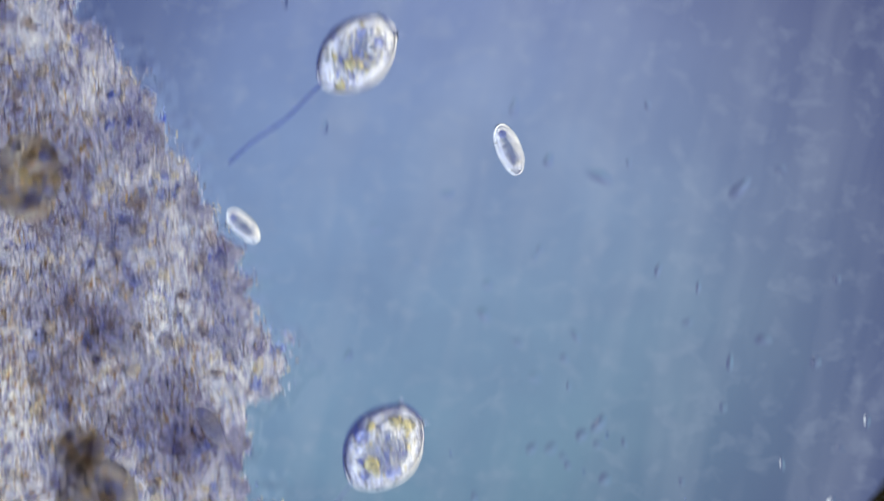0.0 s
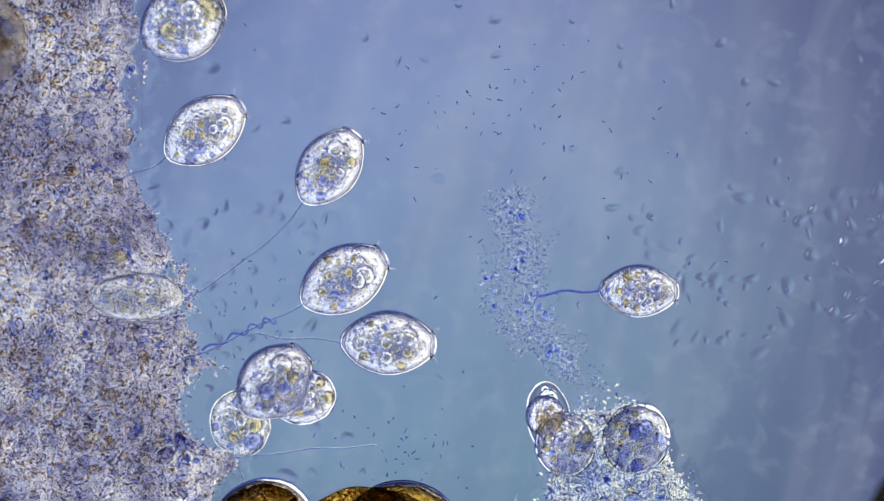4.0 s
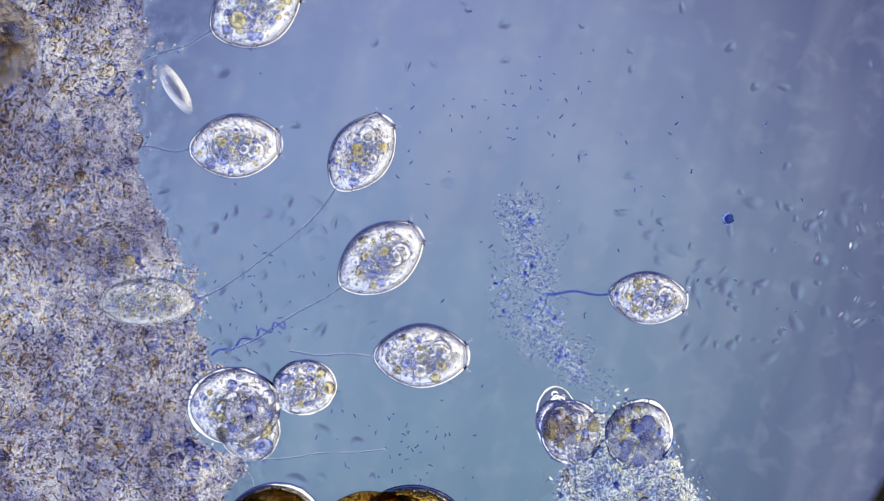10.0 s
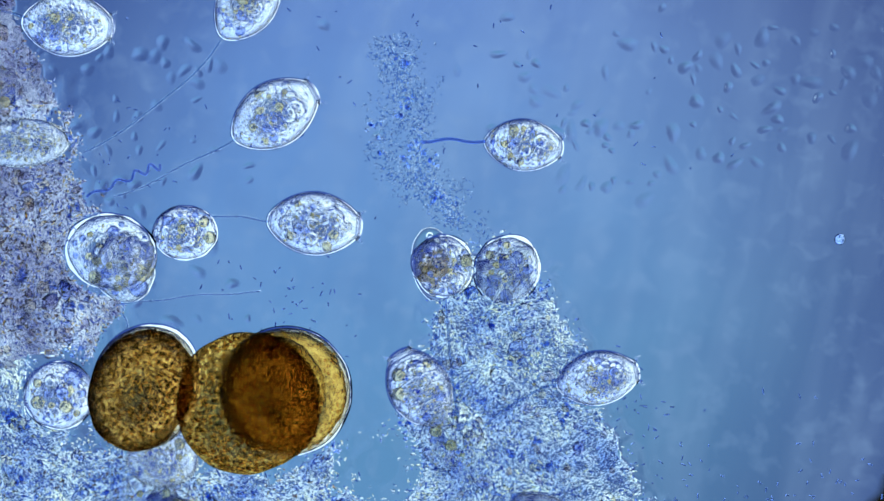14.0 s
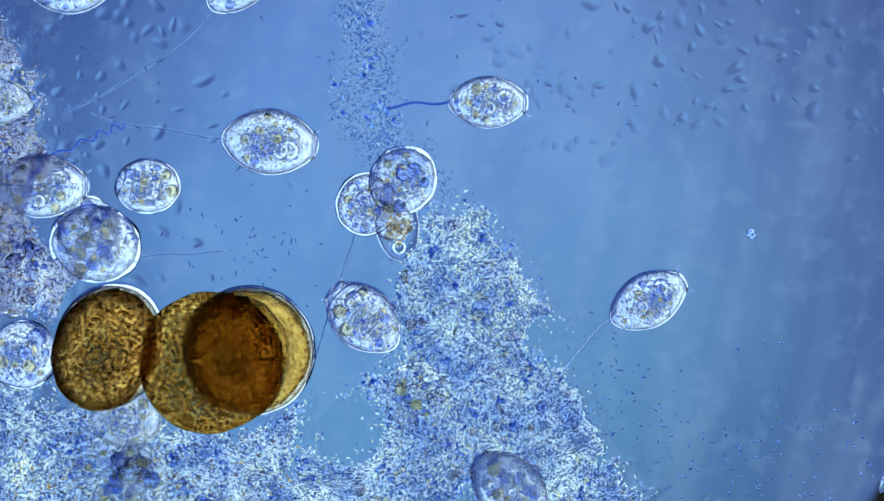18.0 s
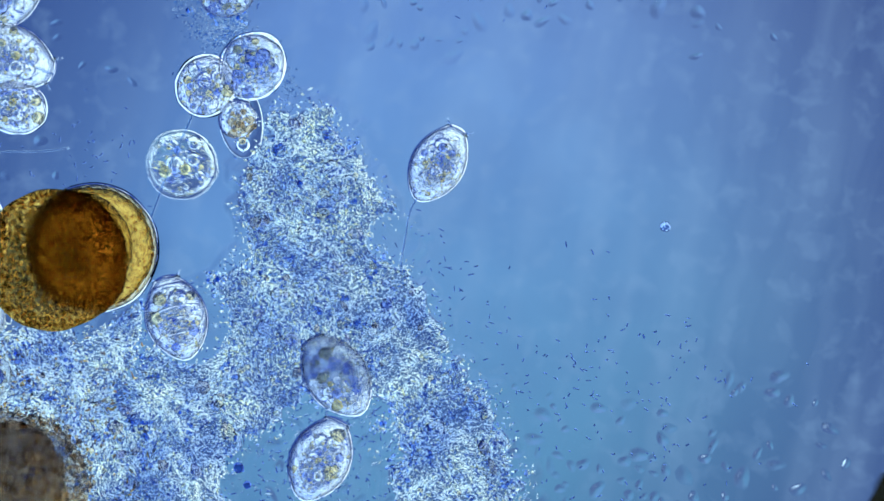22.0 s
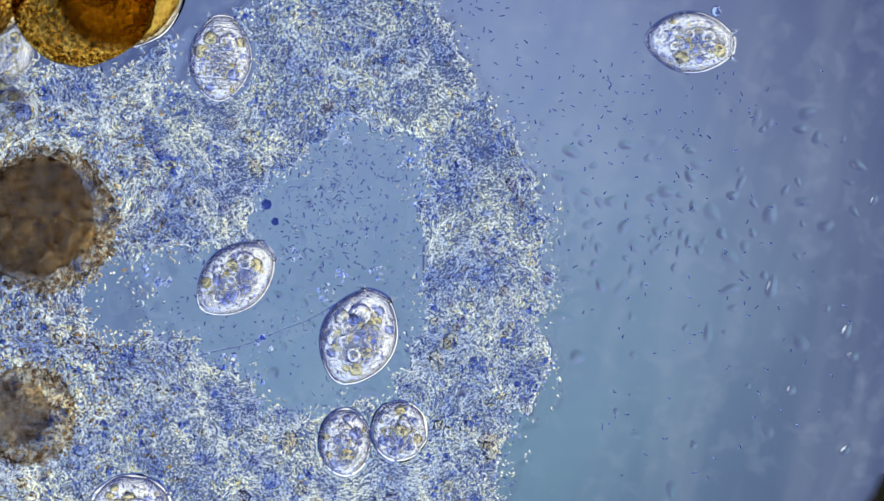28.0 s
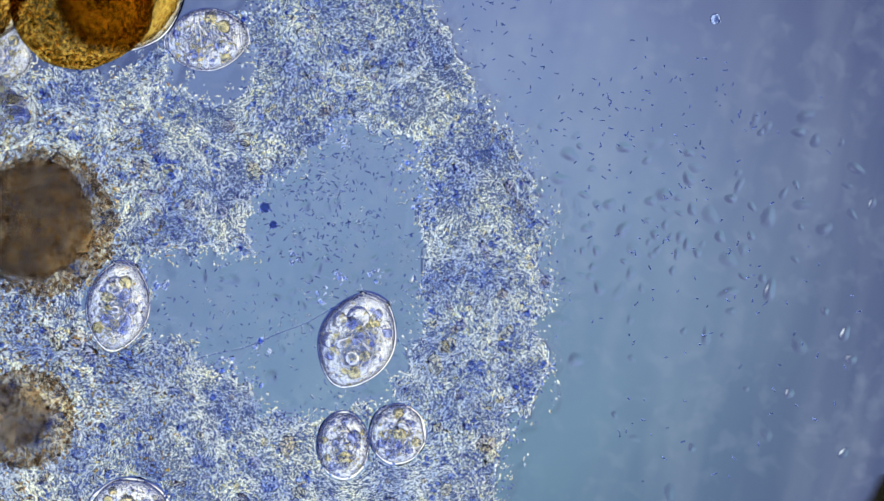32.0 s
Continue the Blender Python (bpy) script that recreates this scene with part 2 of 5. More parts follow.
EGG = clear("amber_egg", 1.05, (0.66, 0.42, 0.10), 0.022, 44, 0.02, (0.5, 0.30, 0.06), detail=3, patchy=(26, (0.36, 0.245, 0.075), (1.0, 0.82, 0.42), 0.09))
EGG_MID = clear("amber_egg_mid", 1.05, (0.6, 0.4, 0.15), 0.022, 44, 0.02, (0.5, 0.32, 0.08), detail=3, patchy=(26, (0.36, 0.25, 0.09), (1.0, 0.87, 0.52), 0.09))
YOLK = clear("amber_yolk", 1.03, (0.52, 0.28, 0.05), 0.022, 44, patchy=(34, (0.78, 0.70, 0.50), (1.0, 1.0, 0.92), 0.08))
SHELL = clear("egg_shell", 1.03, (0.90, 0.82, 0.60), 0.08, 22, patchy=(14, (0.90, 0.85, 0.74), (0.82, 0.75, 0.60)))
EGG_PALE = clear("amber_egg_pale", 1.015, (0.8, 0.7, 0.4), 0.10, 22, 0.01, (0.5, 0.35, 0.1), detail=3, patchy=(20, (0.90, 0.80, 0.46), (0.74, 0.62, 0.32)))
EGG_GRAINS = clear("egg_granules", 1.06, (1, 1, 1), spread=[(1.0, 0.96, 0.74), (0.86, 0.75, 0.48), (0.97, 0.90, 0.64), (0.90, 0.79, 0.52), (0.94, 0.86, 0.58)])
SOOT_GRAINS = clear("soot_granules", 1.032, (1, 1, 1), spread=[(0.86, 0.80, 0.72), (0.95, 0.87, 0.74), (0.80, 0.75, 0.70), (0.98, 0.93, 0.82), (0.90, 0.83, 0.74)])
AMBER_SKIN = clear("amber_cell_skin", 1.018, (0.98, 0.94, 0.84), 0.02, 14, 0.04, (0.8, 0.7, 0.5))
BROWN_GRAINS = clear("brown_grains", 1.08, (1, 1, 1), spread=[(0.84, 0.70, 0.52), (0.72, 0.62, 0.54), (1.0, 0.86, 0.54), (0.66, 0.60, 0.60), (0.90, 0.84, 0.76), (1, 0.98, 0.90)])
TRAIL_GRAINS = clear("trail_grains", 1.024, (1, 1, 1), bump=0.02, scale=52, detail=1, spread=[(0.97, 0.98, 1), (0.76, 0.82, 0.96), (0.92, 0.94, 0.98), (0.85, 0.89, 0.97)])
BROWN = clear("brown_body", 1.03, (0.6, 0.45, 0.25), 0.06, 24, 0.04, (0.5, 0.35, 0.15), patchy=(12, (0.98, 0.93, 0.78), (0.84, 0.74, 0.56)))
SOOT = clear("sooty_matter", 1.02, (0.34, 0.32, 0.30), 0.03, 20, 0.04, (0.35, 0.27, 0.18), patchy=(3.5, (0.55, 0.48, 0.42), (0.82, 0.71, 0.55)))
TAN = clear("tan_matter", 1.02, (0.8, 0.72, 0.6), 0.05, 24, 0.03, (0.6, 0.5, 0.4), patchy=(5, (0.78, 0.72, 0.68), (0.96, 0.90, 0.78)))


# ---- helpers ----
def part(name, bm, material, parent, label=""):
    me = bpy.data.meshes.new(name)
    bm.to_mesh(me)
    bm.free()
    me.materials.append(material)
    for p in me.polygons:
        p.use_smooth = True
    ob = new(name, me)
    if parent is not None:
        ob.parent = parent
    if label:
        ob["label"] = label
    return ob


def from_arrays(name, verts, faces, material, parent=None, label="", smooth=True):
    me = bpy.data.meshes.new(name)
    me.from_pydata(verts, [], faces)
    me.materials.append(material)
    if smooth:
        me.polygons.foreach_set("use_smooth", [True] * len(me.polygons))
    me.update()
    ob = new(name, me)
    if parent is not None:
        ob.parent = parent
    if label:
        ob["label"] = label
    return ob


def lathe(profile, segs=40):
    """A body turned about x: profile of (x, radius), closed at both ends."""
    bm = bmesh.new()
    rings = []
    for x, r in profile:
        rings.append([bm.verts.new((x, r * math.cos(2 * math.pi * k / segs), r * math.sin(2 * math.pi * k / segs))) for k in range(segs)])
    for a, b in zip(rings, rings[1:]):
        for k in range(segs):
            bm.faces.new((a[k], a[(k + 1) % segs], b[(k + 1) % segs], b[k]))
    bm.faces.new(rings[0][::-1])
    bm.faces.new(rings[-1])
    bmesh.ops.recalc_face_normals(bm, faces=bm.faces)
    return bm


def ball(r, m=None, level=3, lump=0.0, seed=0, stretch=(1, 1, 1)):
    bm = bmesh.new()
    bmesh.ops.create_icosphere(bm, subdivisions=level, radius=1)
    for v in bm.verts:
        n = v.co.normalized()
        k = 1 + lump * noise.noise(n * 2.2 + Vector((seed * 3.7, seed * 1.3, 0)))
        v.co = Vector((n.x * r * stretch[0], n.y * r * stretch[1], n.z * r * stretch[2])) * k
    if m is not None:
        bm.transform(m)
    return bm


def tube(points, radius, segs=8, taper=1.0):
    bm = bmesh.new()
    rings = []
    pts = [Vector(p) for p in points]
    for i, p in enumerate(pts):
        d = (pts[min(i + 1, len(pts) - 1)] - pts[max(i - 1, 0)]).normalized()
        a = d.orthogonal() if abs(d.z) > 0.95 else d.cross(Vector((0, 0, 1))).normalized()
        a.normalize()
        b = d.cross(a)
        r = radius * (1 + (taper - 1) * i / (len(pts) - 1))
        rings.append([bm.verts.new(p + (a * math.cos(2 * math.pi * k / segs) + b * math.sin(2 * math.pi * k / segs)) * r) for k in range(segs)])
    for a, b in zip(rings, rings[1:]):
        for k in range(segs):
            bm.faces.new((a[k], a[(k + 1) % segs], b[(k + 1) % segs], b[k]))
    bm.faces.new(rings[0][::-1])
    bm.faces.new(rings[-1])
    bmesh.ops.recalc_face_normals(bm, faces=bm.faces)
    return bm


def ico_arrays(level):
    bm = bmesh.new()
    bmesh.ops.create_icosphere(bm, subdivisions=level, radius=1)
    v = np.array([p.co[:] for p in bm.verts])
    f = np.array([[p.index for p in q.verts] for q in bm.faces])
    bm.free()
    return v, f


LUMPS = {k: ico_arrays(k) for k in (1, 2, 3)}


def scatter(name, places, sizes, material, rng, parent=None, label="", squash=(0.5, 1.0), level=1, smooth=True, rod=0.0):
    """Many small lumps in one mesh, each turned and stretched its own way. rod: how slender the lumps that lie flat are, or 0."""
    n = len(places)
    if n == 0:
        return None
    q = rng.normal(size=(n, 4))
    if rod:
        a = rng.uniform(0, math.pi, n)
        q = np.stack([np.cos(a), 0.10 * q[:, 1], 0.10 * q[:, 2], np.sin(a)], 1)
    q /= np.linalg.norm(q, axis=1)[:, None]
    w, x, y, z = q.T
    R = np.stack([np.stack([1 - 2 * (y * y + z * z), 2 * (x * y - z * w), 2 * (x * z + y * w)], 1),
                  np.stack([2 * (x * y + z * w), 1 - 2 * (x * x + z * z), 2 * (y * z - x * w)], 1),
                  np.stack([2 * (x * z - y * w), 2 * (y * z + x * w), 1 - 2 * (x * x + y * y)], 1)], 1)
    s = np.asarray(sizes)[:, None] * rng.uniform(squash[0], squash[1], (n, 3))
    if rod:
        s[:, 1:] = np.asarray(sizes)[:, None] * rod * rng.uniform(0.8, 1.3, (n, 1))
    V0, F0 = LUMPS[level]
    jig = rng.uniform(0.8, 1.2, (n, len(V0), 1)) if level == 1 else 1.0
    v = np.einsum("nij,nkj->nki", R, V0[None] * jig * s[:, None, :]) + np.asarray(places)[:, None, :]
    f = F0[None] + (np.arange(n) * len(V0))[:, None, None]
    return from_arrays(name, v.reshape(-1, 3).tolist(), f.reshape(-1, 3).tolist(), material, parent, label, smooth)


# ---- the slide ----
def slide():
    bm = bmesh.new()
    bmesh.ops.create_cube(bm, size=1)
    bm.transform(Matrix.Translation((-0.3, 0, -0.21)) @ Matrix.Diagonal((40, 44, 0.4, 1)))
    ob = part("ground", bm, GLASS, None)
    for p in ob.data.polygons:
        p.use_smooth = False
    tagged(ob, "clear glass microscope slide lit from below through blue", "slide", kind="structure")


slide()


# ---- detritus: regions of the plan ----
LEFT = [(-8.26, 9.49), (-6.46, 9.73), (-5.45, 9.05), (-5.64, 8.22), (-5.20, 7.54), (-4.81, 7.16), (-4.47, 6.82), (-4.33, 6.28), (-3.89, 5.80), (-3.65, 5.02), (-3.63, 4.78), (-3.18, 4.32), (-3.25, 4.10), (-3.54, 3.86), (-3.61, 3.42), (-3.56, 2.74), (-3.56, 2.26), (-3.50, 3.29), (-3.64, 2.61), (-3.55, 1.83), (-3.35, 1.40), (-3.20, 0.86), (-3.14, 0.57), (-3.00, 0.28), (-2.85, -0.55), (-2.83, -0.56), (-3.03, -0.85), (-3.52, -0.91), (-4.39, -1.05), (-5.84, -1.24), (-6.91, -0.56), (-6.52, 0.70), (-7.17, 2.70), (-7.48, 3.58), (-6.75, 5.04), (-7.57, 5.65), (-7.34, 5.99)]
LOWER = [(0.23, -0.03), (0.57, 0.02), (0.96, -0.47), (1.20, -1.00), (1.37, -1.58), (1.16, -0.82), (1.45, -1.65), (1.69, -2.33), (2.08, -2.86), (1.70, -2.25), (2.04, -2.64), (2.26, -3.03), (2.37, -3.76), (2.31, -4.44), (2.14, -4.83), (1.89, -5.46), (1.75, -6.09), (1.07, -6.62), (0.00, -6.48), (-1.11, -6.91), (-2.72, -6.77), (-3.54, -6.09), (-4.37, -5.70), (-4.17, -4.24), (-4.61, -2.79), (-4.27, -1.33), (-5.84, -2.02), (-5.41, -1.24), (-5.02, -1.00), (-4.10, -0.95), (-3.59, -0.95), (-3.66, -1.24), (-3.42, -1.53), (-2.74, -1.70), (-2.06, -1.88), (-1.48, -1.93), (-0.97, -1.73), (-0.94, -1.97), (-1.15, -2.45), (-0.69, -1.97), (-0.40, -1.58), (0.04, -1.24), (0.04, -1.00), (-0.06, -0.61)]
WINDOW = [(0.44, -2.42), (1.17, -2.54), (1.29, -2.98), (1.29, -4.05), (1.09, -4.44), (1.02, -4.73), (0.39, -4.95), (-0.05, -4.95), (-0.39, -4.56), (-0.87, -4.30), (-1.24, -4.05), (-1.24, -3.66), (-0.73, -3.42), (-0.24, -3.42), (-0.19, -3.03), (0.10, -2.74)]
TRAIL = [(-0.50, 1.80), (-0.21, 1.76), (-0.13, 0.96), (0.20, 0.42), (0.45, 0.08), (0.11, 0.15), (-0.28, 0.52), (-0.62, 0.86), (-0.57, 1.34)]


def depth_in(poly, X, Y):
    """How deep each point lies inside the outline (negative outside)."""
    P = np.array(poly)
    Q = np.roll(P, -1, axis=0)
    inside = np.zeros(X.shape, bool)
    best = np.full(X.shape, 1e9)
    for (x0, y0), (x1, y1) in zip(P, Q):
        dx, dy = x1 - x0, y1 - y0
        t = np.clip(((X - x0) * dx + (Y - y0) * dy) / (dx * dx + dy * dy + 1e-12), 0, 1)
        best = np.minimum(best, np.hypot(X - x0 - t * dx, Y - y0 - t * dy))
        cross = (y0 > Y) != (y1 > Y)
        inside ^= cross & (X < (x1 - x0) * (Y - y0) / (y1 - y0 + 1e-12) + x0)
    return np.where(inside, best, -best)


def lattice(rng, X, Y, cell):
    """Smooth value noise of the given cell size."""
    gx, gy = X / cell + 500, Y / cell + 500
    ix, iy = gx.astype(int), gy.astype(int)
    fx, fy = gx - ix, gy - iy
    fx, fy = fx * fx * (3 - 2 * fx), fy * fy * (3 - 2 * fy)
    T = rng.uniform(-1, 1, (512, 512))
    at = lambda a, b: T[a % 512, b % 512]
    return (at(ix, iy) * (1 - fx) + at(ix + 1, iy) * fx) * (1 - fy) + (at(ix, iy + 1) * (1 - fx) + at(ix + 1, iy + 1) * fx) * fy


def ragged(d, X, Y, seed):
    rng = np.random.default_rng(seed)
    return d + 0.10 * lattice(rng, X, Y, 0.35) + 0.09 * lattice(rng, X, Y, 0.12) + 0.05 * lattice(rng, X, Y, 0.06)


# cells that have pushed the loose matter aside
NESTS = ((0.579, -5.129, 0.24, 0.31), (1.045, -5.032, 0.26, 0.28), (-1.251, -5.726, 0.38, 0.34), (-3.581, 0.932, 0.40, 0.20), (-3.282, -1.233, 0.32, 0.31), (-2.835, -0.019, 0.43, 0.38), (-2.398, -1.786, 0.30, 0.25), (-0.52, -1.84, 0.36, 0.37), (-1.38, -3.92, 0.30, 0.38), (1.34, -1.12, 0.34, 0.24))


def nested(d, X, Y):
    for x, y, rx, ry in NESTS:
        d = np.minimum(d, (np.hypot((X - x) / rx, (Y - y) / ry) - 0.95) * min(rx, ry))
    return d


def left_depth(X, Y):
    return nested(ragged(depth_in(LEFT, X, Y), X, Y, 5), X, Y)


def lower_depth(X, Y):
    return nested(ragged(np.minimum(np.minimum(depth_in(LOWER, X, Y), -depth_in(WINDOW, X, Y)), -depth_in(LEFT, X, Y)), X, Y, 6), X, Y)


def trail_depth(X, Y):
    return ragged(depth_in(TRAIL, X, Y) - 0.07, X, Y, 8)


def solid_sheet(name, X, Y, Z, ok, floor, jitter, material, rng):
    """A sheet of given heights, flat and closed below, over the part of the grid that is ok."""
    quad = ok[:-1, :-1] & ok[1:, :-1] & ok[1:, 1:] & ok[:-1, 1:]
    used = np.zeros(X.shape, bool)
    for a in (0, 1):
        for b in (0, 1):
            used[a:X.shape[0] - 1 + a, b:X.shape[1] - 1 + b] |= quad
    idx = np.full(X.shape, -1)
    idx[used] = np.arange(used.sum())
    n = int(used.sum())
    jx, jy = rng.uniform(-1, 1, (2, n)) * jitter
    top = np.stack([X[used] + jx, Y[used] + jy, Z[used]], 1)
    low = top.copy()
    low[:, 2] = floor
    i, j = np.nonzero(quad)
    f = np.stack([idx[i, j], idx[i + 1, j], idx[i + 1, j + 1], idx[i, j + 1]], 1)
    faces = f.tolist() + (f[:, ::-1] + n).tolist()
    # close the rim
    count = {}
    for q in f.tolist():
        for a, b in zip(q, q[1:] + q[:1]):
            if (b, a) in count:
                del count[(b, a)]
            else:
                count[(a, b)] = 1
    faces += [[b, a, a + n, b + n] for a, b in count]
    return from_arrays(name, np.concatenate([top, low]).tolist(), faces, material)


def detritus(name, x0, x1, y0, y1, depth, seed, step, thick, label, material):
    """A lumpy mat on the slide, closed below, thin at its frayed rim."""
    xs, ys = np.arange(x0, x1, step), np.arange(y0, y1, step)
    X, Y = np.meshgrid(xs, ys, indexing="ij")
    d = depth(X, Y)
    rng = np.random.default_rng(seed)
    h = thick * np.clip(d / 0.5, 0, 1) ** 0.9
    lumps = 0.5 * lattice(rng, X, Y, 0.30) + 0.35 * lattice(rng, X, Y, 0.13) + 0.30 * lattice(rng, X, Y, 0.06)
    Z = 0.012 + h * (1 + 0.80 * lumps + 0.5 * lattice(rng, X, Y, 0.75)) + 0.018 * lattice(rng, X, Y, 0.05) * (d > 0.03)
    Z = np.maximum(Z, 0.012)
    ob = solid_sheet(name, X, Y, Z, d > 0, 0.004 if seed == 3 else 0.009, 0.3 * step, material, rng)
    tagged(ob, label, "detritus", kind="stuff")
    return X, Y, Z, d


def grains(name, X, Y, Z, d, n, rng, label, material, lo=0.012, hi=0.028, lift=0.3, fray=0.10, where=None):
    # past the rim they thin out
    seen = (X > -6.2) & (Y > -6.0) & (Y < 7.7)
    k = np.nonzero(seen.ravel() & (d.ravel() > -fray * rng.random(d.size) ** 2.5))[0]
    zone = np.clip(1.0 + 1.1 * lattice(rng, X, Y, 0.45) + 0.6 * lattice(rng, X, Y, 0.17), 0.15, 2.2).ravel()[k]
    if where is not None:
        zone = zone * where.ravel()[k] + 1e-9
    pick = rng.choice(k, min(n, len(k)), replace=False, p=zone / zone.sum())
    s = lo + (hi - lo) * rng.random(len(pick)) ** 1.6
    p = np.stack([X.ravel()[pick], Y.ravel()[pick], np.maximum(Z.ravel()[pick], 0.01) + s * lift], 1)
    p[:, :2] += rng.uniform(-0.012, 0.012, (len(pick), 2))
    ob = scatter(name, p, s, material, rng, squash=(0.6, 1.2), smooth=False, rod=0.36)
    tagged(ob, label, "grains", kind="stuff")


def clumps(name, X, Y, Z, d, n, rng, label, reach):
    """Knots of a few lumps each, gathered in nests."""
    k = np.nonzero(((d > -0.03) & (d < reach)).ravel())[0]
    nest = rng.choice(k, n // 8)
    at = np.repeat(nest, 8)
    p = np.stack([X.ravel()[at], Y.ravel()[at], np.maximum(Z.ravel()[at], 0.01) + 0.02], 1)
    p[:, :2] += rng.normal(size=(len(at), 2)) * 0.035
    tagged(scatter(name, p, rng.uniform(0.014, 0.040, len(at)), CLUMP, rng, squash=(0.4, 1.0), smooth=False), label, "clumps", kind="stuff")


def gel(name, X, Y, Z, d, n, rng, label):
    """Larger soft lumps half sunk in the mat."""
    k = np.nonzero((d > 0.07).ravel())[0]
    at = rng.choice(k, n)
    s = 0.035 + 0.075 * rng.random(n) ** 2
    p = np.stack([X.ravel()[at], Y.ravel()[at], np.maximum(Z.ravel()[at], 0.02) + 0.3 * s], 1)
    tagged(scatter(name, p, s, GEL, rng, squash=(0.35, 1.0)), label, "lumps", kind="stuff")


def mats():
    rng = np.random.default_rng(11)
    g = detritus("detritus", -9.0, -0.6, -3.0, 9.6, left_depth, 3, 0.024, 0.26, "lumpy brown and violet mat of decaying detritus on glass", DETRITUS)
    grains("detritus_grains", *g, 30000, rng, "fine white, yellow and blue grains scattered over the detritus", GRAINS)
    deep = np.clip((g[3] - 0.25) / 0.9, 0, 1)
    grains("brown_grains", *g, 10000, rng, "brown and amber grains deep in the detritus", BROWN_GRAINS, 0.014, 0.034, where=deep)
    clumps("blue_clumps", *g, 500, rng, "loose deep blue clumps along the detritus edge", 0.35)
    gel("gel_lumps", *g, 2600, rng, "soft clear and brownish lumps sunk in the detritus")
    g = detritus("flocs", -6.6, 2.9, -7.6, 0.6, lower_depth, 13, 0.024, 0.20, "loose blue and white bacterial flocs spread on the glass", FLOC)
    grains("floc_grains", *g, 32000, rng, "fine white and blue grains scattered over the flocs", FLOC_GRAINS, 0.013, 0.029, fray=0.18)
    near = np.clip((-0.7 - g[0]) / 1.2, 0, 1) * np.clip((-1.6 - g[1]) / 0.8, 0, 1)
    grains("brown_grains", *g, 5000, rng, "brown and amber grains among the flocs by the eggs", BROWN_GRAINS, 0.014, 0.032, where=near)
    gel("gel_lumps", *g, 900, rng, "soft clear lumps sunk in the flocs")
    clumps("blue_clumps", *g, 1900, rng, "deep blue clumps among the flocs", 3.0)
    xs, ys = np.meshgrid(np.arange(-1.6, 1.6, 0.012), np.arange(-5.2, -2.2, 0.012), indexing="ij")
    grains("pool_grains", xs, ys, xs * 0 + 0.03, depth_in(WINDOW, xs, ys), 700, rng, "sparse blue and white grains adrift in the clear pool", TRAIL_GRAINS, 0.012, 0.030)
    clumps("blue_clumps", xs, ys, xs * 0 + 0.03, depth_in(WINDOW, xs, ys), 72, rng, "small blue clumps adrift in the clear pool", 3.0)
    xs, ys = np.meshgrid(np.arange(-2.0, 1.5, 0.012), np.arange(-0.6, 2.6, 0.012), indexing="ij")
    g = (xs, ys, xs * 0 + 0.012, trail_depth(xs, ys))
    grains("trail_grains", *g, 2800, rng, "fine blue and white grains strewn in a trail", TRAIL_GRAINS, 0.012, 0.026, fray=0.15)
    clumps("blue_clumps", *g, 72, rng, "blue clumps along the floc trail", 3.0)


mats()


# ---- ciliates ----
def granules(rng, n, L, W, parent, size=0.012):
    p = rng.normal(size=(n, 3))
    p /= np.linalg.norm(p, axis=1)[:, None]
    p *= rng.random((n, 1)) ** (1 / 3)
    p *= np.array([L * 0.44, W * 0.43, W * 0.36])
    p[:, 0] -= 0.02 * L
    ob = scatter("granular_matter", p, size * rng.uniform(0.6, 1.5, n), GRANULE, rng, parent, "tiny bright granules inside the cell")
    ob["kind"] = "stuff"


def fillings(rng, L, W, parent, n, big=1.0):
    placed = []
    for k in range(400):
        if len(placed) >= n * 2.2:
            break
        r = W * (0.035 + 0.08 * rng.random() ** 1.5) * big
        d = rng.normal(size=3)
        d *= rng.random() ** 0.4 / np.linalg.norm(d)
        c = d * np.array([L * 0.40, W * 0.37, W * 0.27])
        if all(np.hypot(*(c - o)[:2]) > (r + ro) * 0.8 for o, ro in placed):
            placed.append((c, r))
    for i, (c, r) in enumerate(placed):
        material = (VACUOLE, FOOD_DARK, FOOD, FOOD_DARK, VACUOLE, VACUOLE, FOOD)[i % 7]
        part("food_vacuole", ball(r, Matrix.Translation(c), 2, 0.15, i), material, parent)


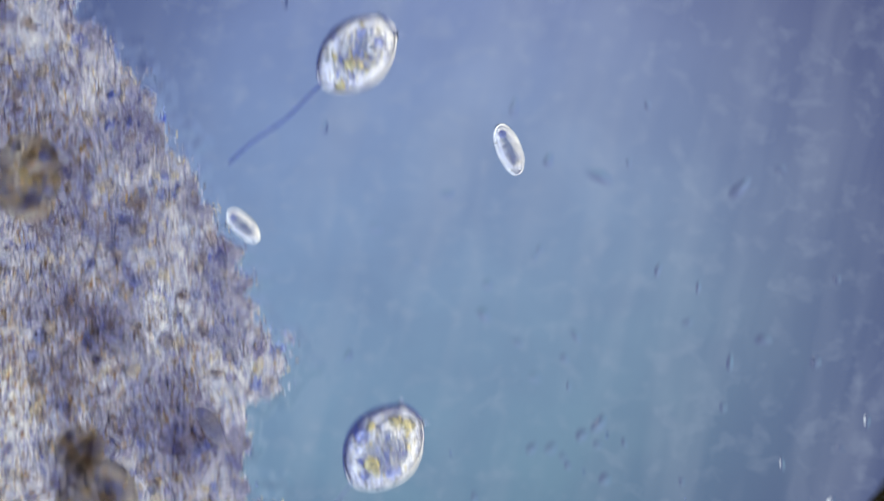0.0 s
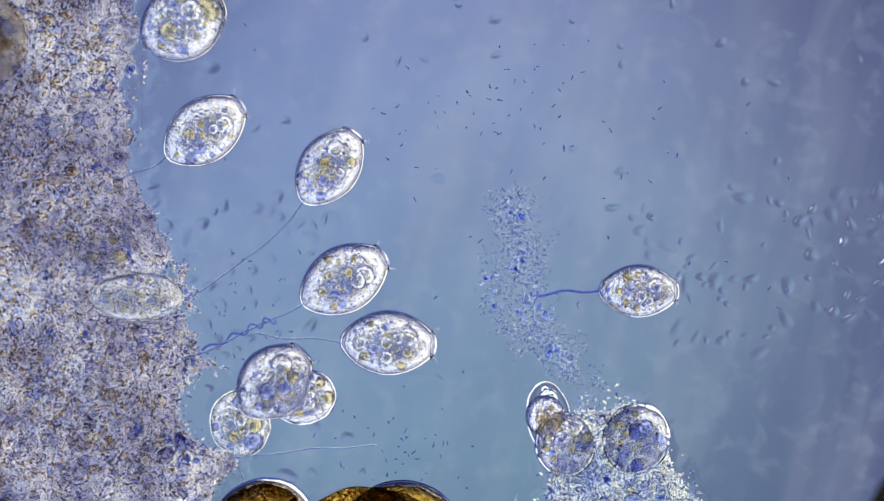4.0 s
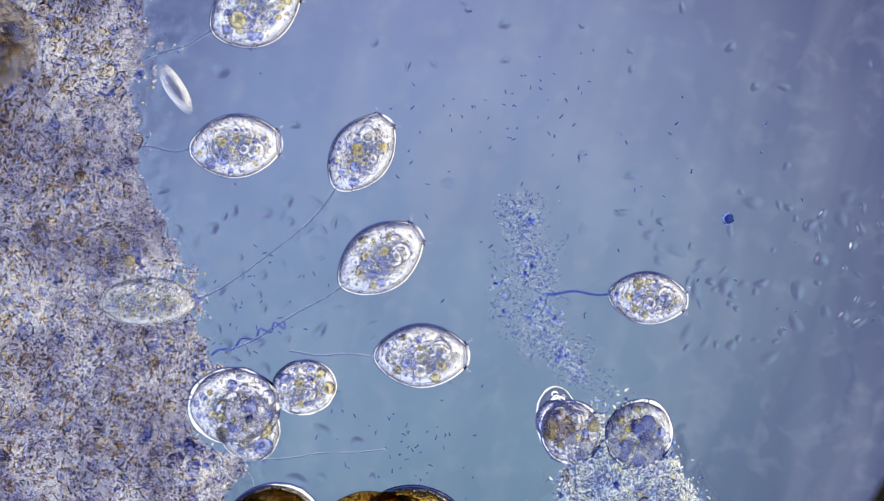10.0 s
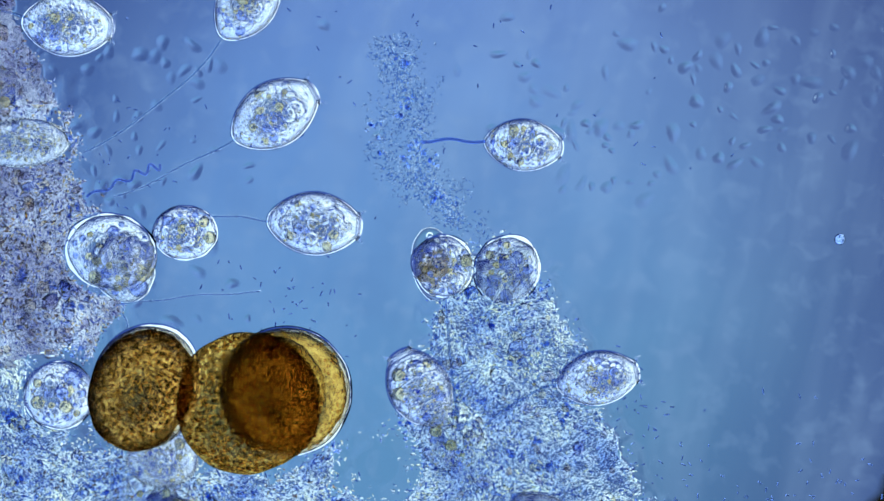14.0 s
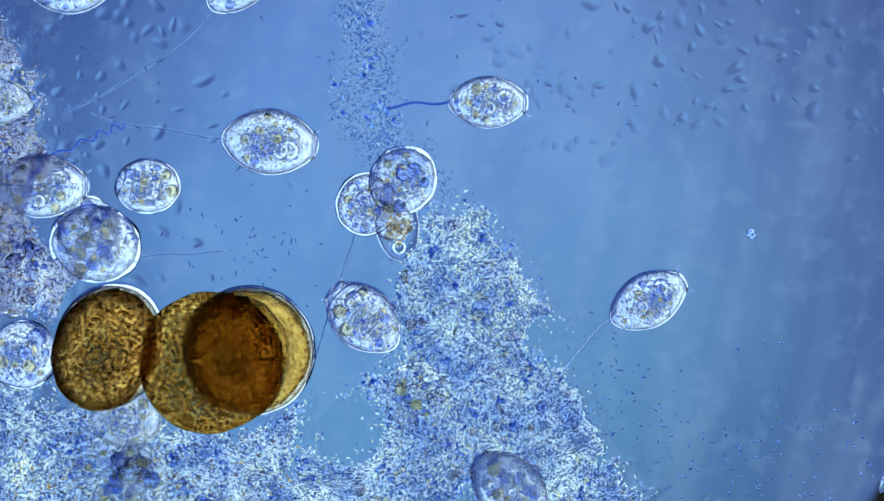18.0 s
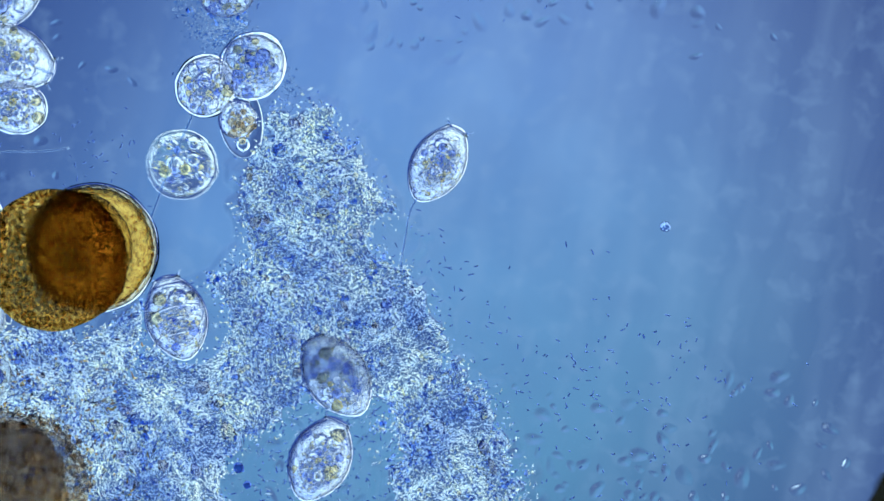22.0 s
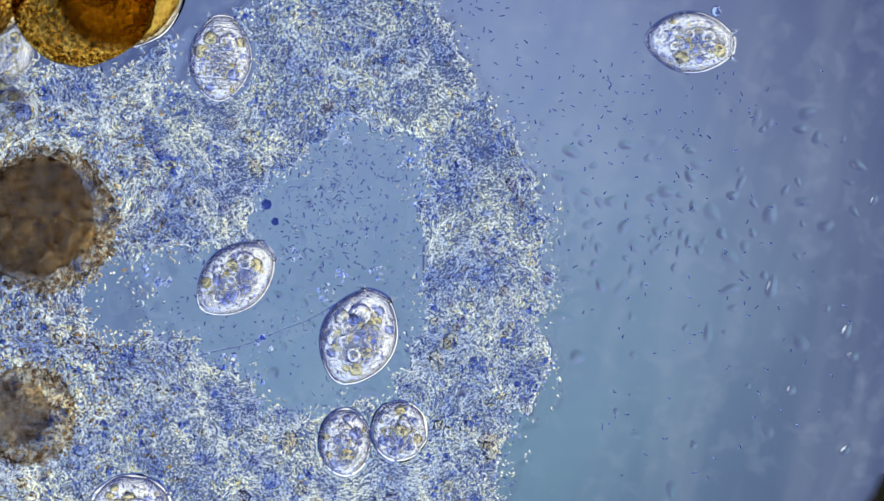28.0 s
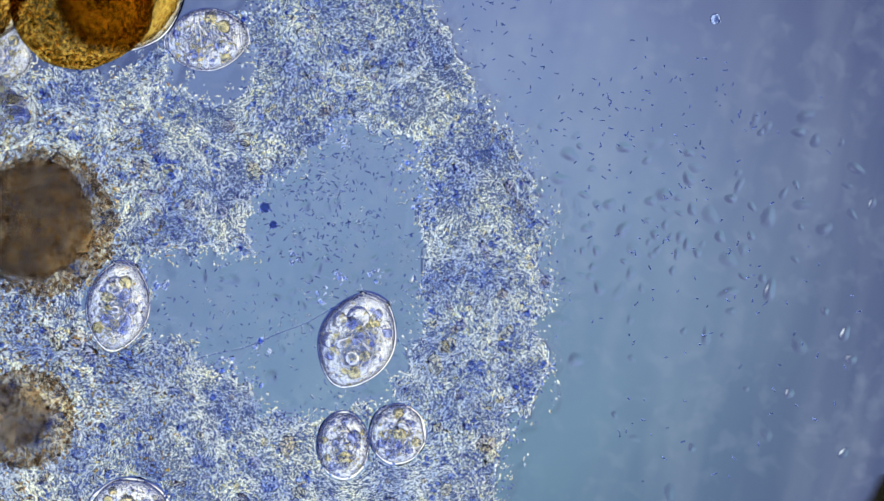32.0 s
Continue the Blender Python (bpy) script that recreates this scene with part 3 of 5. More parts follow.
def bell(L, W, seed, stalk=0.0, bend=0.0, faint=False, vacuoles=9, label="", group="bell ciliates", mouth=0.93, stalk_r=0.010):
    """A bell-shaped ciliate, mouth towards +x, stalk towards -x."""
    rng = np.random.default_rng(seed)
    ob = new("bell_ciliate")
    skin = PELLICLE_FAINT if faint else PELLICLE
    S = 30
    prof = []
    for i in range(S + 1):
        s = i / S
        r = W / 2 * math.sin(math.pi * (0.012 + s * (mouth - 0.012)) ** 0.98) ** 0.62
        prof.append((-L / 2 + L * s, r))
    rim = prof[-1][1]
    for a in (0.25, 0.5, 0.75, 0.97):
        prof.append((L / 2 + 0.05 * L * math.sin(a * math.pi / 2), rim * math.cos(a * math.pi / 2)))
    part("pellicle", lathe(prof), skin, ob, "clear glassy cell skin")
    inner = [(x * 0.945, r * 0.92) for x, r in prof]
    plasm = part("cytoplasm", lathe(inner), PLASM_FAINT if faint else PLASM, ob, "mottled milky cell contents")
    turn = [(L / 2 - 0.005, rim * 1.04 * math.cos(2 * math.pi * k / 28), rim * 1.04 * math.sin(2 * math.pi * k / 28)) for k in range(29)]
    lip = part("lip", tube(turn, 0.014 * W / 0.55, 8), LIP, ob, "bright rolled lip round the mouth")
    for sgn in (1, -1):
        bm = bmesh.new()
        for k in range(7):
            a = sgn * (0.35 + 0.13 * k)
            y0 = sgn * rim * (1.05 - 0.05 * k)
            ln = 0.04 + 0.025 * rng.random()
            pts = [(L / 2 + 0.01, y0, 0.02 * (k - 3)), (L / 2 + 0.01 + ln * 0.5 * math.cos(a), y0 + ln * 0.5 * math.sin(a), 0.02 * (k - 3)), (L / 2 + 0.01 + ln * math.cos(a * 1.5), y0 + ln * math.sin(a * 1.5), 0.02 * (k - 3))]
            t = tube(pts, 0.0035, 4, 0.3)
            me = bpy.data.meshes.new("hair")
            t.to_mesh(me)
            t.free()
            bm.from_mesh(me)
            bpy.data.meshes.remove(me)
        part("cilia_tuft", bm, HAIR, lip, "short beating hairs beside the mouth")
    part("contractile_vacuole", ball(W * 0.14, Matrix.Translation((L * 0.24, W * 0.10 * (1 if seed % 2 else -1), W * 0.08)), 3), VACUOLE, plasm, "round clear bubble near the mouth")
    arc = [(-L * 0.18 + W * 0.22 * math.sin(a), W * 0.22 * math.cos(a), -W * 0.05) for a in np.linspace(0.2, 3.6, 14)]
    part("nucleus", tube(arc, W * 0.05, 8), NUCLEUS, plasm, "curved sausage-shaped nucleus")
    fillings(rng, L, W, plasm, vacuoles)
    granules(rng, 340, L, W, plasm)
    if stalk:
        pts = [(-L / 2 + 0.02 - stalk * s, bend * s * s + 0.012 * math.sin(9 * s + seed), -0.12 * W * s) for s in np.linspace(0, 1, 26)]
        part("stalk", tube(pts, stalk_r, 8), STALK_DARK if stalk_r > 0.012 else STALK, ob, "long thin contractile stalk")
    return tagged(ob, label or "transparent bell-shaped ciliate full of round food vacuoles", "ciliate", group)


def round_cell(L, W, seed, label, faint=False, wall=True, vacuoles=10, stalk=0.0, bend=0.0, name="round_ciliate", category="ciliate", group="rounded ciliates", big=1.0, grain=240, skin=None, brown=0):
    """A contracted, rounded ciliate with a double outline."""
    rng = np.random.default_rng(seed)
    ob = new(name)
    skin = skin or (PELLICLE_FAINT if faint else PELLICLE)
    part("pellicle", ball(1, None, 4, 0.05, seed, (L / 2, W / 2, W / 2.3)), skin, ob, "clear glassy cell skin")
    inset = 0.45 if wall else 0.47
    plasm = part("cytoplasm", ball(1, None, 4, 0.06, seed + 3, (L * inset, W * inset, W * 0.37)), PLASM_FAINT if faint else PLASM, ob, "mottled milky cell contents")
    part("contractile_vacuole", ball(W * 0.13, Matrix.Translation((L * 0.08, W * 0.05, W * 0.12)), 3), VACUOLE, plasm, "round clear bubble")
    arc = [(-L * 0.1 + W * 0.2 * math.sin(a), W * 0.2 * math.cos(a), -W * 0.05) for a in np.linspace(0.2, 3.6, 14)]
    part("nucleus", tube(arc, W * 0.05, 8), NUCLEUS, plasm, "curved sausage-shaped nucleus")
    fillings(rng, L, W, plasm, vacuoles, big)
    granules(rng, grain, L, W, plasm)
    for k in range(brown):
        a, q = rng.uniform(0, 2 * math.pi), rng.uniform(0.1, 0.36)
        part("brown_granule", ball(rng.uniform(0.03, 0.07), Matrix.Translation((L * q * math.cos(a), W * q * math.sin(a), 0.1 * W)), 2, 0.5, seed + k, (1, 0.8, 0.5)), BROWN, plasm)
    if stalk:
        pts = [(-L / 2 + 0.02 - stalk * s, bend * s * s, -0.12 * W * s) for s in np.linspace(0, 1, 26)]
        part("stalk", tube(pts, 0.011, 8), STALK, ob, "long thin contractile stalk")
    return tagged(ob, label, category, group)


def put(ob, x, y, z, turn=0.0):
    ob.matrix_basis = pose(x, y, z, 0, 0, turn)
    return ob


# moving ciliates, placed in motions()
cell_z = bell(0.80, 0.66, 1, 0.75, 0.08, vacuoles=11, label="plump transparent bell ciliate on a stalk beside the detritus")
cell_a = bell(0.77, 0.56, 2, 0.5, 0.1, label="transparent bell ciliate leaning out of the detritus edge")
cell_b = bell(0.73, 0.53, 3, 1.50, 0.42, label="slender transparent bell ciliate on a long straight stalk")
cell_c = bell(0.80, 0.58, 4, 1.15, 0.10, vacuoles=11, label="transparent bell ciliate with amber food vacuoles on a thin stalk")
cell_d = bell(0.79, 0.56, 5, 0.75, 0.03, vacuoles=8, label="wide-mouthed transparent bell ciliate with a large clear bubble")
cell_g = round_cell(0.57, 0.48, 6, "small rounded ciliate with large bright vacuoles", wall=False, big=1.25, vacuoles=8)
cell_h = bell(0.72, 0.60, 7, label="free-swimming transparent bell ciliate", vacuoles=9)
cell_i = round_cell(0.80, 0.68, 8, "large rounded transparent ciliate resting by the detritus", vacuoles=12)
cell_r = bell(0.66, 0.46, 9, 0.55, -0.04, vacuoles=10, label="small bell ciliate on a dark blue stalk beside the floc trail", stalk_r=0.014)
cyst_a = round_cell(0.56, 0.53, 10, "round cyst-like ciliate with a double wall on a stalk", stalk=1.2, bend=-0.05, vacuoles=10)
cyst_b = round_cell(0.62, 0.57, 11, "round cyst-like ciliate filled with clear bubbles", vacuoles=12)
cell_e = bell(0.72, 0.55, 12, vacuoles=12, label="oval transparent ciliate with bright ribs at the floc edge")
cell_f = bell(0.70, 0.48, 13, 0.72, -0.28, vacuoles=6, label="slender bell ciliate on a stalk in open water")
cell_u = round_cell(0.62, 0.60, 14, "faint round ciliate buried in the flocs", faint=True, vacuoles=9)
cell_q = bell(0.76, 0.56, 15, vacuoles=9, label="stalkless transparent bell ciliate gliding over the flocs")
cell_y = bell(0.74, 0.54, 16, vacuoles=8, label="free transparent bell ciliate swimming off over open water")
cell_x = bell(0.70, 0.58, 17, vacuoles=10, label="granular free-swimming ciliate crossing open water")

# bright ribs across the oval cell
for k in range(6):
    x, w = -0.25 + 0.10 * k, 0.255 * math.sin(math.pi * (0.17 + 0.12 * k)) ** 0.6
    arc = [(x + 0.05 * math.cos(a * 1.1), w * 0.86 * math.sin(a), w * 0.70 * math.cos(a)) for a in np.linspace(-1.25, 1.25, 16)]
    part("rib", tube(arc, 0.022, 8), VACUOLE, cell_e, "bright rounded rib across the cell")


def swimmer(L, W, seed, label):
    ob = new("small_ciliate")
    part("pellicle", ball(1, None, 4, 0.05, seed, (L / 2, W / 2, W / 2.2)), PELLICLE, ob, "clear glassy cell skin")
    part("cytoplasm", ball(1, None, 4, 0.05, seed + 2, (L * 0.44, W * 0.42, W * 0.36)), PLASM, ob, "milky cell contents")
    for k in (-1, 1):
        ln = [(L * 0.36 * s, k * W * 0.2 * math.cos(1.4 * s), W * 0.2) for s in np.linspace(-1, 1, 12)]
        part("rib", tube(ln, W * 0.05, 6), LIP, ob, "bright long rib")
    part("food_vacuole", ball(W * 0.17, Matrix.Translation((-L * 0.3, 0, 0)), 2), FOOD_DARK, ob)
    return tagged(ob, label, "ciliate", "small swimmers")


darter = swimmer(0.47, 0.21, 1, "small narrow glassy ciliate darting through open water")
runner = swimmer(0.42, 0.16, 2, "small narrow ciliate racing past the bell ciliates")
edge_cell = swimmer(0.36, 0.18, 3, "small spindle-shaped ciliate at the detritus edge")
put(edge_cell, -3.64, 5.505, 0.10, -42)
lens = tagged(part("blue_speck", ball(0.045, None, 3, 0.3, 6), CLUMP, None), "small pale blue refractile ball drifting in open water", "speck", "blue specks")
speck = tagged(part("dark_speck", ball(0.05, None, 3, 0.2, 4), SPECK, None), "tiny dark blue drifting ball", "speck")

# ciliates that stay where they are
put(bell(0.78, 0.60, 20, 1.05, 0.05, vacuoles=10, stalk_r=0.0125, label="amber-tinted bell ciliate on a dark stalk rooted in detritus"), -2.679, 6.961, 0.30, 42)
put(bell(0.83, 0.67, 21, 0.0, vacuoles=14, label="large egg-shaped ciliate packed with vacuoles in a clear pool"), 0.691, -4.244, 0.34, 66)
put(round_cell(0.62, 0.60, 22, "round ciliate with bright vacuoles at the egg's foot", wall=False, big=1.2), -3.282, -1.233, 0.28)
put(round_cell(0.46, 0.60, 23, "upright oval ciliate in the flocs", vacuoles=7), 0.579, -5.129, 0.3)
put(round_cell(0.50, 0.54, 24, "faint round ciliate in the flocs", vacuoles=9), 1.045, -5.032, 0.3)
put(round_cell(0.74, 0.66, 25, "round ciliate half sunk in detritus", vacuoles=10), -1.251, -5.726, 0.32)
put(round_cell(1.0, 0.66, 26, "long faint ciliate sunk in detritus below the egg", faint=True, vacuoles=12), -2.481, -2.278, 0.34, -8)
put(round_cell(0.82, 0.42, 27, "pillow-shaped granular ciliate lodged in the detritus edge", wall=False, vacuoles=5, grain=500, skin=GRANULAR), -3.605, 0.932, 0.26, 2)
put(round_cell(0.62, 0.52, 37, "pale granular round body wedged under the amber eggs", wall=False, vacuoles=3, grain=420, skin=GRANULAR), -2.398, -1.786, 0.2)
put(round_cell(0.62, 0.55, 28, "brownish granular round body sunk in the detritus", wall=False, faint=True, vacuoles=5, grain=120), -3.896, 1.344, 0.26)
put(round_cell(0.72, 0.78, 29, "amber-rimmed round body deep in the detritus", skin=AMBER_SKIN, faint=True, vacuoles=6, grain=420, brown=6), -4.892, 3.146, 0.33)
put(round_cell(0.44, 0.40, 30, "small amber round body deep in the detritus", skin=AMBER_SKIN, faint=True, vacuoles=4, grain=200, brown=6), -5.047, 3.583, 0.3)
put(round_cell(0.58, 0.78, 32, "amber-rimmed oval body in the detritus", skin=AMBER_SKIN, faint=True, vacuoles=8, grain=300, brown=2), -5.484, 5.918, 0.34)
put(round_cell(0.55, 0.24, 33, "flat amber rod-shaped body in the detritus", faint=True, wall=False, vacuoles=4), -5.118, 2.742, 0.2, -8)
put(round_cell(0.52, 0.58, 34, "small oval ciliate by the twin cells", wall=False, skin=PELLICLE_FAINT, vacuoles=7, big=1.2), -2.722, -0.155, 0.2, 10)
put(round_cell(0.34, 0.34, 35, "small clear bud beside the double-walled cell", wall=False, vacuoles=2, grain=20), -0.103, -0.09, 0.2)
put(round_cell(0.5, 0.62, 36, "faint oval shell in the upper flocs", faint=True, vacuoles=3), -2.28, -2.254, 0.3)

# capsule with brown contents
capsule = new("capsule")
part("pellicle", ball(1, None, 4, 0.04, 3, (0.19, 0.32, 0.18)), PELLICLE_FAINT, capsule, "clear glassy capsule wall")
for k in range(16):
    a, q = k * 2.4, 0.028 * math.sqrt(k)
    part("brown_granule", ball(0.030 + 0.012 * math.sin(k * 1.7), Matrix.Translation((q * math.cos(a), -0.03 + 1.2 * q * math.sin(a), 0.02)), 2, 0.4, k), BROWN, capsule, "brown granule")
for k in range(7):
    part("food_vacuole", ball(0.034, Matrix.Translation((0.07 * math.sin(k * 2.1), 0.13 + 0.02 * k * (-1) ** k, 0.03)), 2), VACUOLE, capsule)
part("food_vacuole", ball(0.08, Matrix.Translation((0.02, 0.17, 0.02)), 3), VACUOLE, capsule)
part("food_vacuole", ball(0.06, Matrix.Translation((-0.01, -0.2, 0.02)), 3), VACUOLE, capsule)
put(tagged(capsule, "upright clear capsule with a brown granular middle", "cell"), -0.072, -0.112, 0.2, 8)

# eggs
def egg_granules(parent, seed, n, rx, ry, rz, cx=0.0, cy=0.0):
    rng = np.random.default_rng(seed)
    v = rng.normal(size=(n, 3))
    v /= np.linalg.norm(v, axis=1)[:, None]
    v = v * rng.uniform(0.95, 1.015, (n, 1)) * (rx, ry, rz) + (cx, cy, 0)
    v[:, 2] = np.abs(v[:, 2])
    scatter("granular_matter", v, rng.uniform(0.010, 0.022, n), EGG_GRAINS, rng, parent, "amber granules under the shell")["kind"] = "stuff"


egg = new("amber_egg")
part("egg_body", ball(0.62, None, 5, 0.04, 1, (1, 0.98, 0.6)), EGG, egg, "granular amber-brown egg body")
part("yolk", ball(0.46, Matrix.Translation((0.20, 0.10, 0.05)), 5, 0.04, 2, (1, 1.03, 0.6)), YOLK, egg, "dark brown yolk ball")
part("egg_shell", ball(0.54, Matrix.Translation((0.34, 0.10, 0.0)), 5, 0.02, 3, (1, 1, 0.62)), SHELL, egg, "clear yellowish outer shell")
part("membrane", ball(0.565, Matrix.Translation((0.34, 0.10, 0.0)), 5, 0.02, 3, (1, 1, 0.66)), PELLICLE, egg, "clear bright-edged outer membrane")
egg_granules(egg, 3, 2600, 0.60, 0.58, 0.36)
part("side_body", ball(0.51, Matrix.Translation((0.33, 0.10, 0.0)), 5, 0.03, 9, (1, 1, 0.58)), EGG_PALE, egg, "paler amber second body under the shell")
egg_granules(egg, 6, 400, 0.44, 0.45, 0.44, 0.20, 0.10)
egg_granules(egg, 4, 500, 0.51, 0.51, 0.32, 0.34, 0.10)
put(tagged(egg, "large amber-brown egg with a dark yolk and clear shell", "egg", "amber eggs"), -1.67, -1.301, 0.42)
egg = new("amber_egg")
part("egg_body", ball(1, None, 5, 0.06, 7, (0.425, 0.53, 0.34)), EGG_MID, egg, "granular amber-brown egg body")
part("egg_shell", ball(1, Matrix.Translation((0.01, 0.02, 0)), 5, 0.03, 8, (0.455, 0.55, 0.36)), SHELL, egg, "clear yellowish outer shell")
part("membrane", ball(1, Matrix.Translation((0.02, 0.045, 0)), 5, 0.03, 8, (0.47, 0.57, 0.38)), PELLICLE, egg, "clear bright-edged outer membrane")
egg_granules(egg, 5, 2000, 0.42, 0.52, 0.33)
put(tagged(egg, "smaller amber egg pressed against the large one", "egg", "amber eggs"), -2.575, -1.194, 0.40, -24)
for px, r, s, lab in (((-1.98, -3.226), 0.60, 1, "dark sooty round body in the detritus"), ((-2.149, -4.901), 0.42, 2, "smaller brownish round body sunk in the detritus")):
    sooty = new("sooty_egg")
    part("core", ball(r * (0.80 if s == 1 else 0.6), Matrix.Translation((-0.12 * r, 0.05 * r, 0)), 5, 0.2, s, (1, 1, 0.62)), SOOT if s == 1 else TAN, sooty, "clouded dark core")
    part("coat", ball(r, None, 5, 0.08, s + 4, (1, 1, 0.65)), TAN, sooty, "granular tan coat")
    rng = np.random.default_rng(s)
    n = 1700 if s == 1 else 600
    v = rng.normal(size=(n, 3))
    v = v / np.linalg.norm(v, axis=1)[:, None] * (1, 1, 0.65) * r * rng.uniform(0.94, 1.12, (n, 1))
    v[:, 2] = np.abs(v[:, 2])
    scatter("crust", v, rng.uniform(0.012, 0.030, n), SOOT_GRAINS, rng, sooty, "crust of fine grains")["kind"] = "stuff"
    put(tagged(sooty, lab, "egg", "dark bodies"), px[0], px[1], r * 0.7)


# coiled stalk left on the glass
def coil(x0, y0, x1, y1):
    pts = []
    a, b = Vector((x0, y0, 0.06)), Vector((x1, y1, 0.06))
    d = b - a
    side = Vector((-d.y, d.x, 0)).normalized()
    for k in range(121):
        s = k / 120
        w = 0.014 + 0.026 * s * (1 + 0.3 * math.sin(21 * s))
        ph = 2 * math.pi * (2.6 * s + 1.4 * s ** 3)
        pts.append(a + d * s + side * w * math.sin(ph) + Vector((0, 0, w * math.cos(ph))))
    ob = part("coiled_stalk", tube(pts, 0.012, 8), STALK_DARK, None)
    tagged(ob, "dark blue wavy coiled stalk lying on the glass", "stalk")


def loose_stalk(x0, y0, x1, y1, sag, label):
    a, b = Vector((x0, y0, 0.05)), Vector((x1, y1, 0.12))
    side = Vector((-(b - a).y, (b - a).x, 0)).normalized()
    pts = [a + (b - a) * s + side * (sag * math.sin(math.pi * s) + 0.008 * math.sin(14 * s)) for s in np.linspace(0, 1, 30)]
    tagged(part("loose_stalk", tube(pts, 0.008, 8), STALK, None), label, "stalk")


loose_stalk(-0.703, -4.4, 0.535, -3.934, -0.05, "thin pale stalk crossing the clear pool")
loose_stalk(-2.805, -0.466, -1.552, -0.349, 0.02, "thin faint stalk lying below the twin cells")
loose_stalk(-2.676, -0.687, -2.744, -0.415, 0.02, "short dark stalk below a small ciliate")
coil(-3.055, 0.468, -2.424, 0.75)


for x, y, r in ((-0.096, -3.09, 0.045), (-0.023, -3.236, 0.035)):
    tagged(part("blue_speck", ball(r, Matrix.Translation((x, y, r)), 3, 0.35, r * 100), SPECK, None), "small blue ball lying in the water", "speck", "blue specks")


# ---- bacteria and specks ----
def bacteria():
    rng = np.random.default_rng(21)
    P = []
    for x, y, sx, sy, n in ((3.011, -2.788, 1.3, 1.0, 80), (0.423, -3.129, 0.6, 0.7, 210), (-0.693, -4.052, 0.6, 0.4, 60), (2.908, -2.325, 1.1, 0.6, 110),
                            (1.784, -1.581, 0.5, 0.5, 60), (0.537, 1.827, 1.8, 1.5, 40), (-2.61, 0.81, 0.5, 0.45, 30), (-0.676, 2.645, 0.9, 0.35, 30),
                            (-0.783, 2.609, 2.2, 1.6, 36), (-1.389, -0.361, 0.6, 0.4, 50), (3.676, -4.245, 1.3, 1.2, 80)):
        p = rng.normal(size=(n, 2)) * (sx, sy) * 0.6 + (x, y)
        P.append(p)
    swarms = []
    for k, p in enumerate(P):
        V, F = [], []
        mid = p.mean(axis=0)
        for x, y in p - mid:
            a, ln, w = rng.uniform(0, math.pi), 0.010 + 0.018 * rng.random() ** 1.5, rng.uniform(0.005, 0.008)
            c, s = math.cos(a), math.sin(a)
            z = rng.uniform(0.02, 0.4)
            n = len(V)
            for u, r in ((-1, 0.4), (-0.8, 1), (0.8, 1), (1, 0.4)):
                for q in range(5):
                    b = 2 * math.pi * q / 5
                    V.append((x + c * u * ln - s * math.cos(b) * r * w, y + s * u * ln + c * math.cos(b) * r * w, z + math.sin(b) * r * w))
            for ring in range(3):
                for q in range(5):
                    F.append((n + ring * 5 + q, n + ring * 5 + (q + 1) % 5, n + ring * 5 + 5 + (q + 1) % 5, n + ring * 5 + 5 + q))
            F.append(tuple(n + q for q in range(4, -1, -1)))
            F.append(tuple(n + 15 + q for q in range(5)))
        ob = from_arrays("bacteria", V, F, BACTERIA)
        tagged(ob, "swarm of tiny dark rod-shaped bacteria drifting in water", "bacteria", "bacteria swarms", "stuff")
        ob.location = (mid[0], mid[1], 0)
        swarms.append((ob, mid, k))
    return swarms


swarms = bacteria()


def soft_lumps(spots, rng):
    """Low rounded lumps with a soft foot, each stretched and turned its own way."""
    spots = spots[(left_depth(spots[:, 0], spots[:, 1]) < -0.05) & (lower_depth(spots[:, 0], spots[:, 1]) < -0.05)]
    kept = []
    for x, y, r in spots:
        if all(math.hypot(x - a, y - b) > 0.95 * (r + c) for a, b, c in kept):
            kept.append((x, y, r))
    V, F, segs = [], [], 12
    radii = (0.25, 0.5, 0.72, 0.88, 1.0)
    for i, (x, y, r) in enumerate(kept):
        base = 0.05 + 0.00012 * i
        turn, long, high, n = rng.uniform(0, math.pi), rng.uniform(1.0, 2.0), r * rng.uniform(0.07, 0.20), len(V)
        ph = rng.uniform(0, 6.28, 2)
        wob = [1 + 0.16 * math.sin(2 * math.pi * k / segs * 2 + ph[0]) + 0.10 * math.sin(2 * math.pi * k / segs * 3 + ph[1]) for k in range(segs)]
        V.append((x, y, base + high))
        for u in radii:
            for k in range(segs):
                a = 2 * math.pi * k / segs
                du, dv = r * u * wob[k] * math.cos(a) * long, r * u * wob[k] * math.sin(a)
                V.append((x + du * math.cos(turn) - dv * math.sin(turn), y + du * math.sin(turn) + dv * math.cos(turn), base + high * (1 - u * u) ** 2))
        V += [(vx, vy, base - 0.003) for vx, vy, vz in V[-segs:]]
        F += [(n, n + 1 + k, n + 1 + (k + 1) % segs) for k in range(segs)]
        for q in range(len(radii) - 1):
            m = n + 1 + q * segs
            F += [(m + k, m + segs + k, m + segs + (k + 1) % segs, m + (k + 1) % segs) for k in range(segs)]
        F.append(tuple(n + len(radii) * segs + segs - k for k in range(segs)))
    tagged(from_arrays("settled_lumps", V, F, DOT), "soft clear lumps settled in the slime", "lumps", kind="stuff")


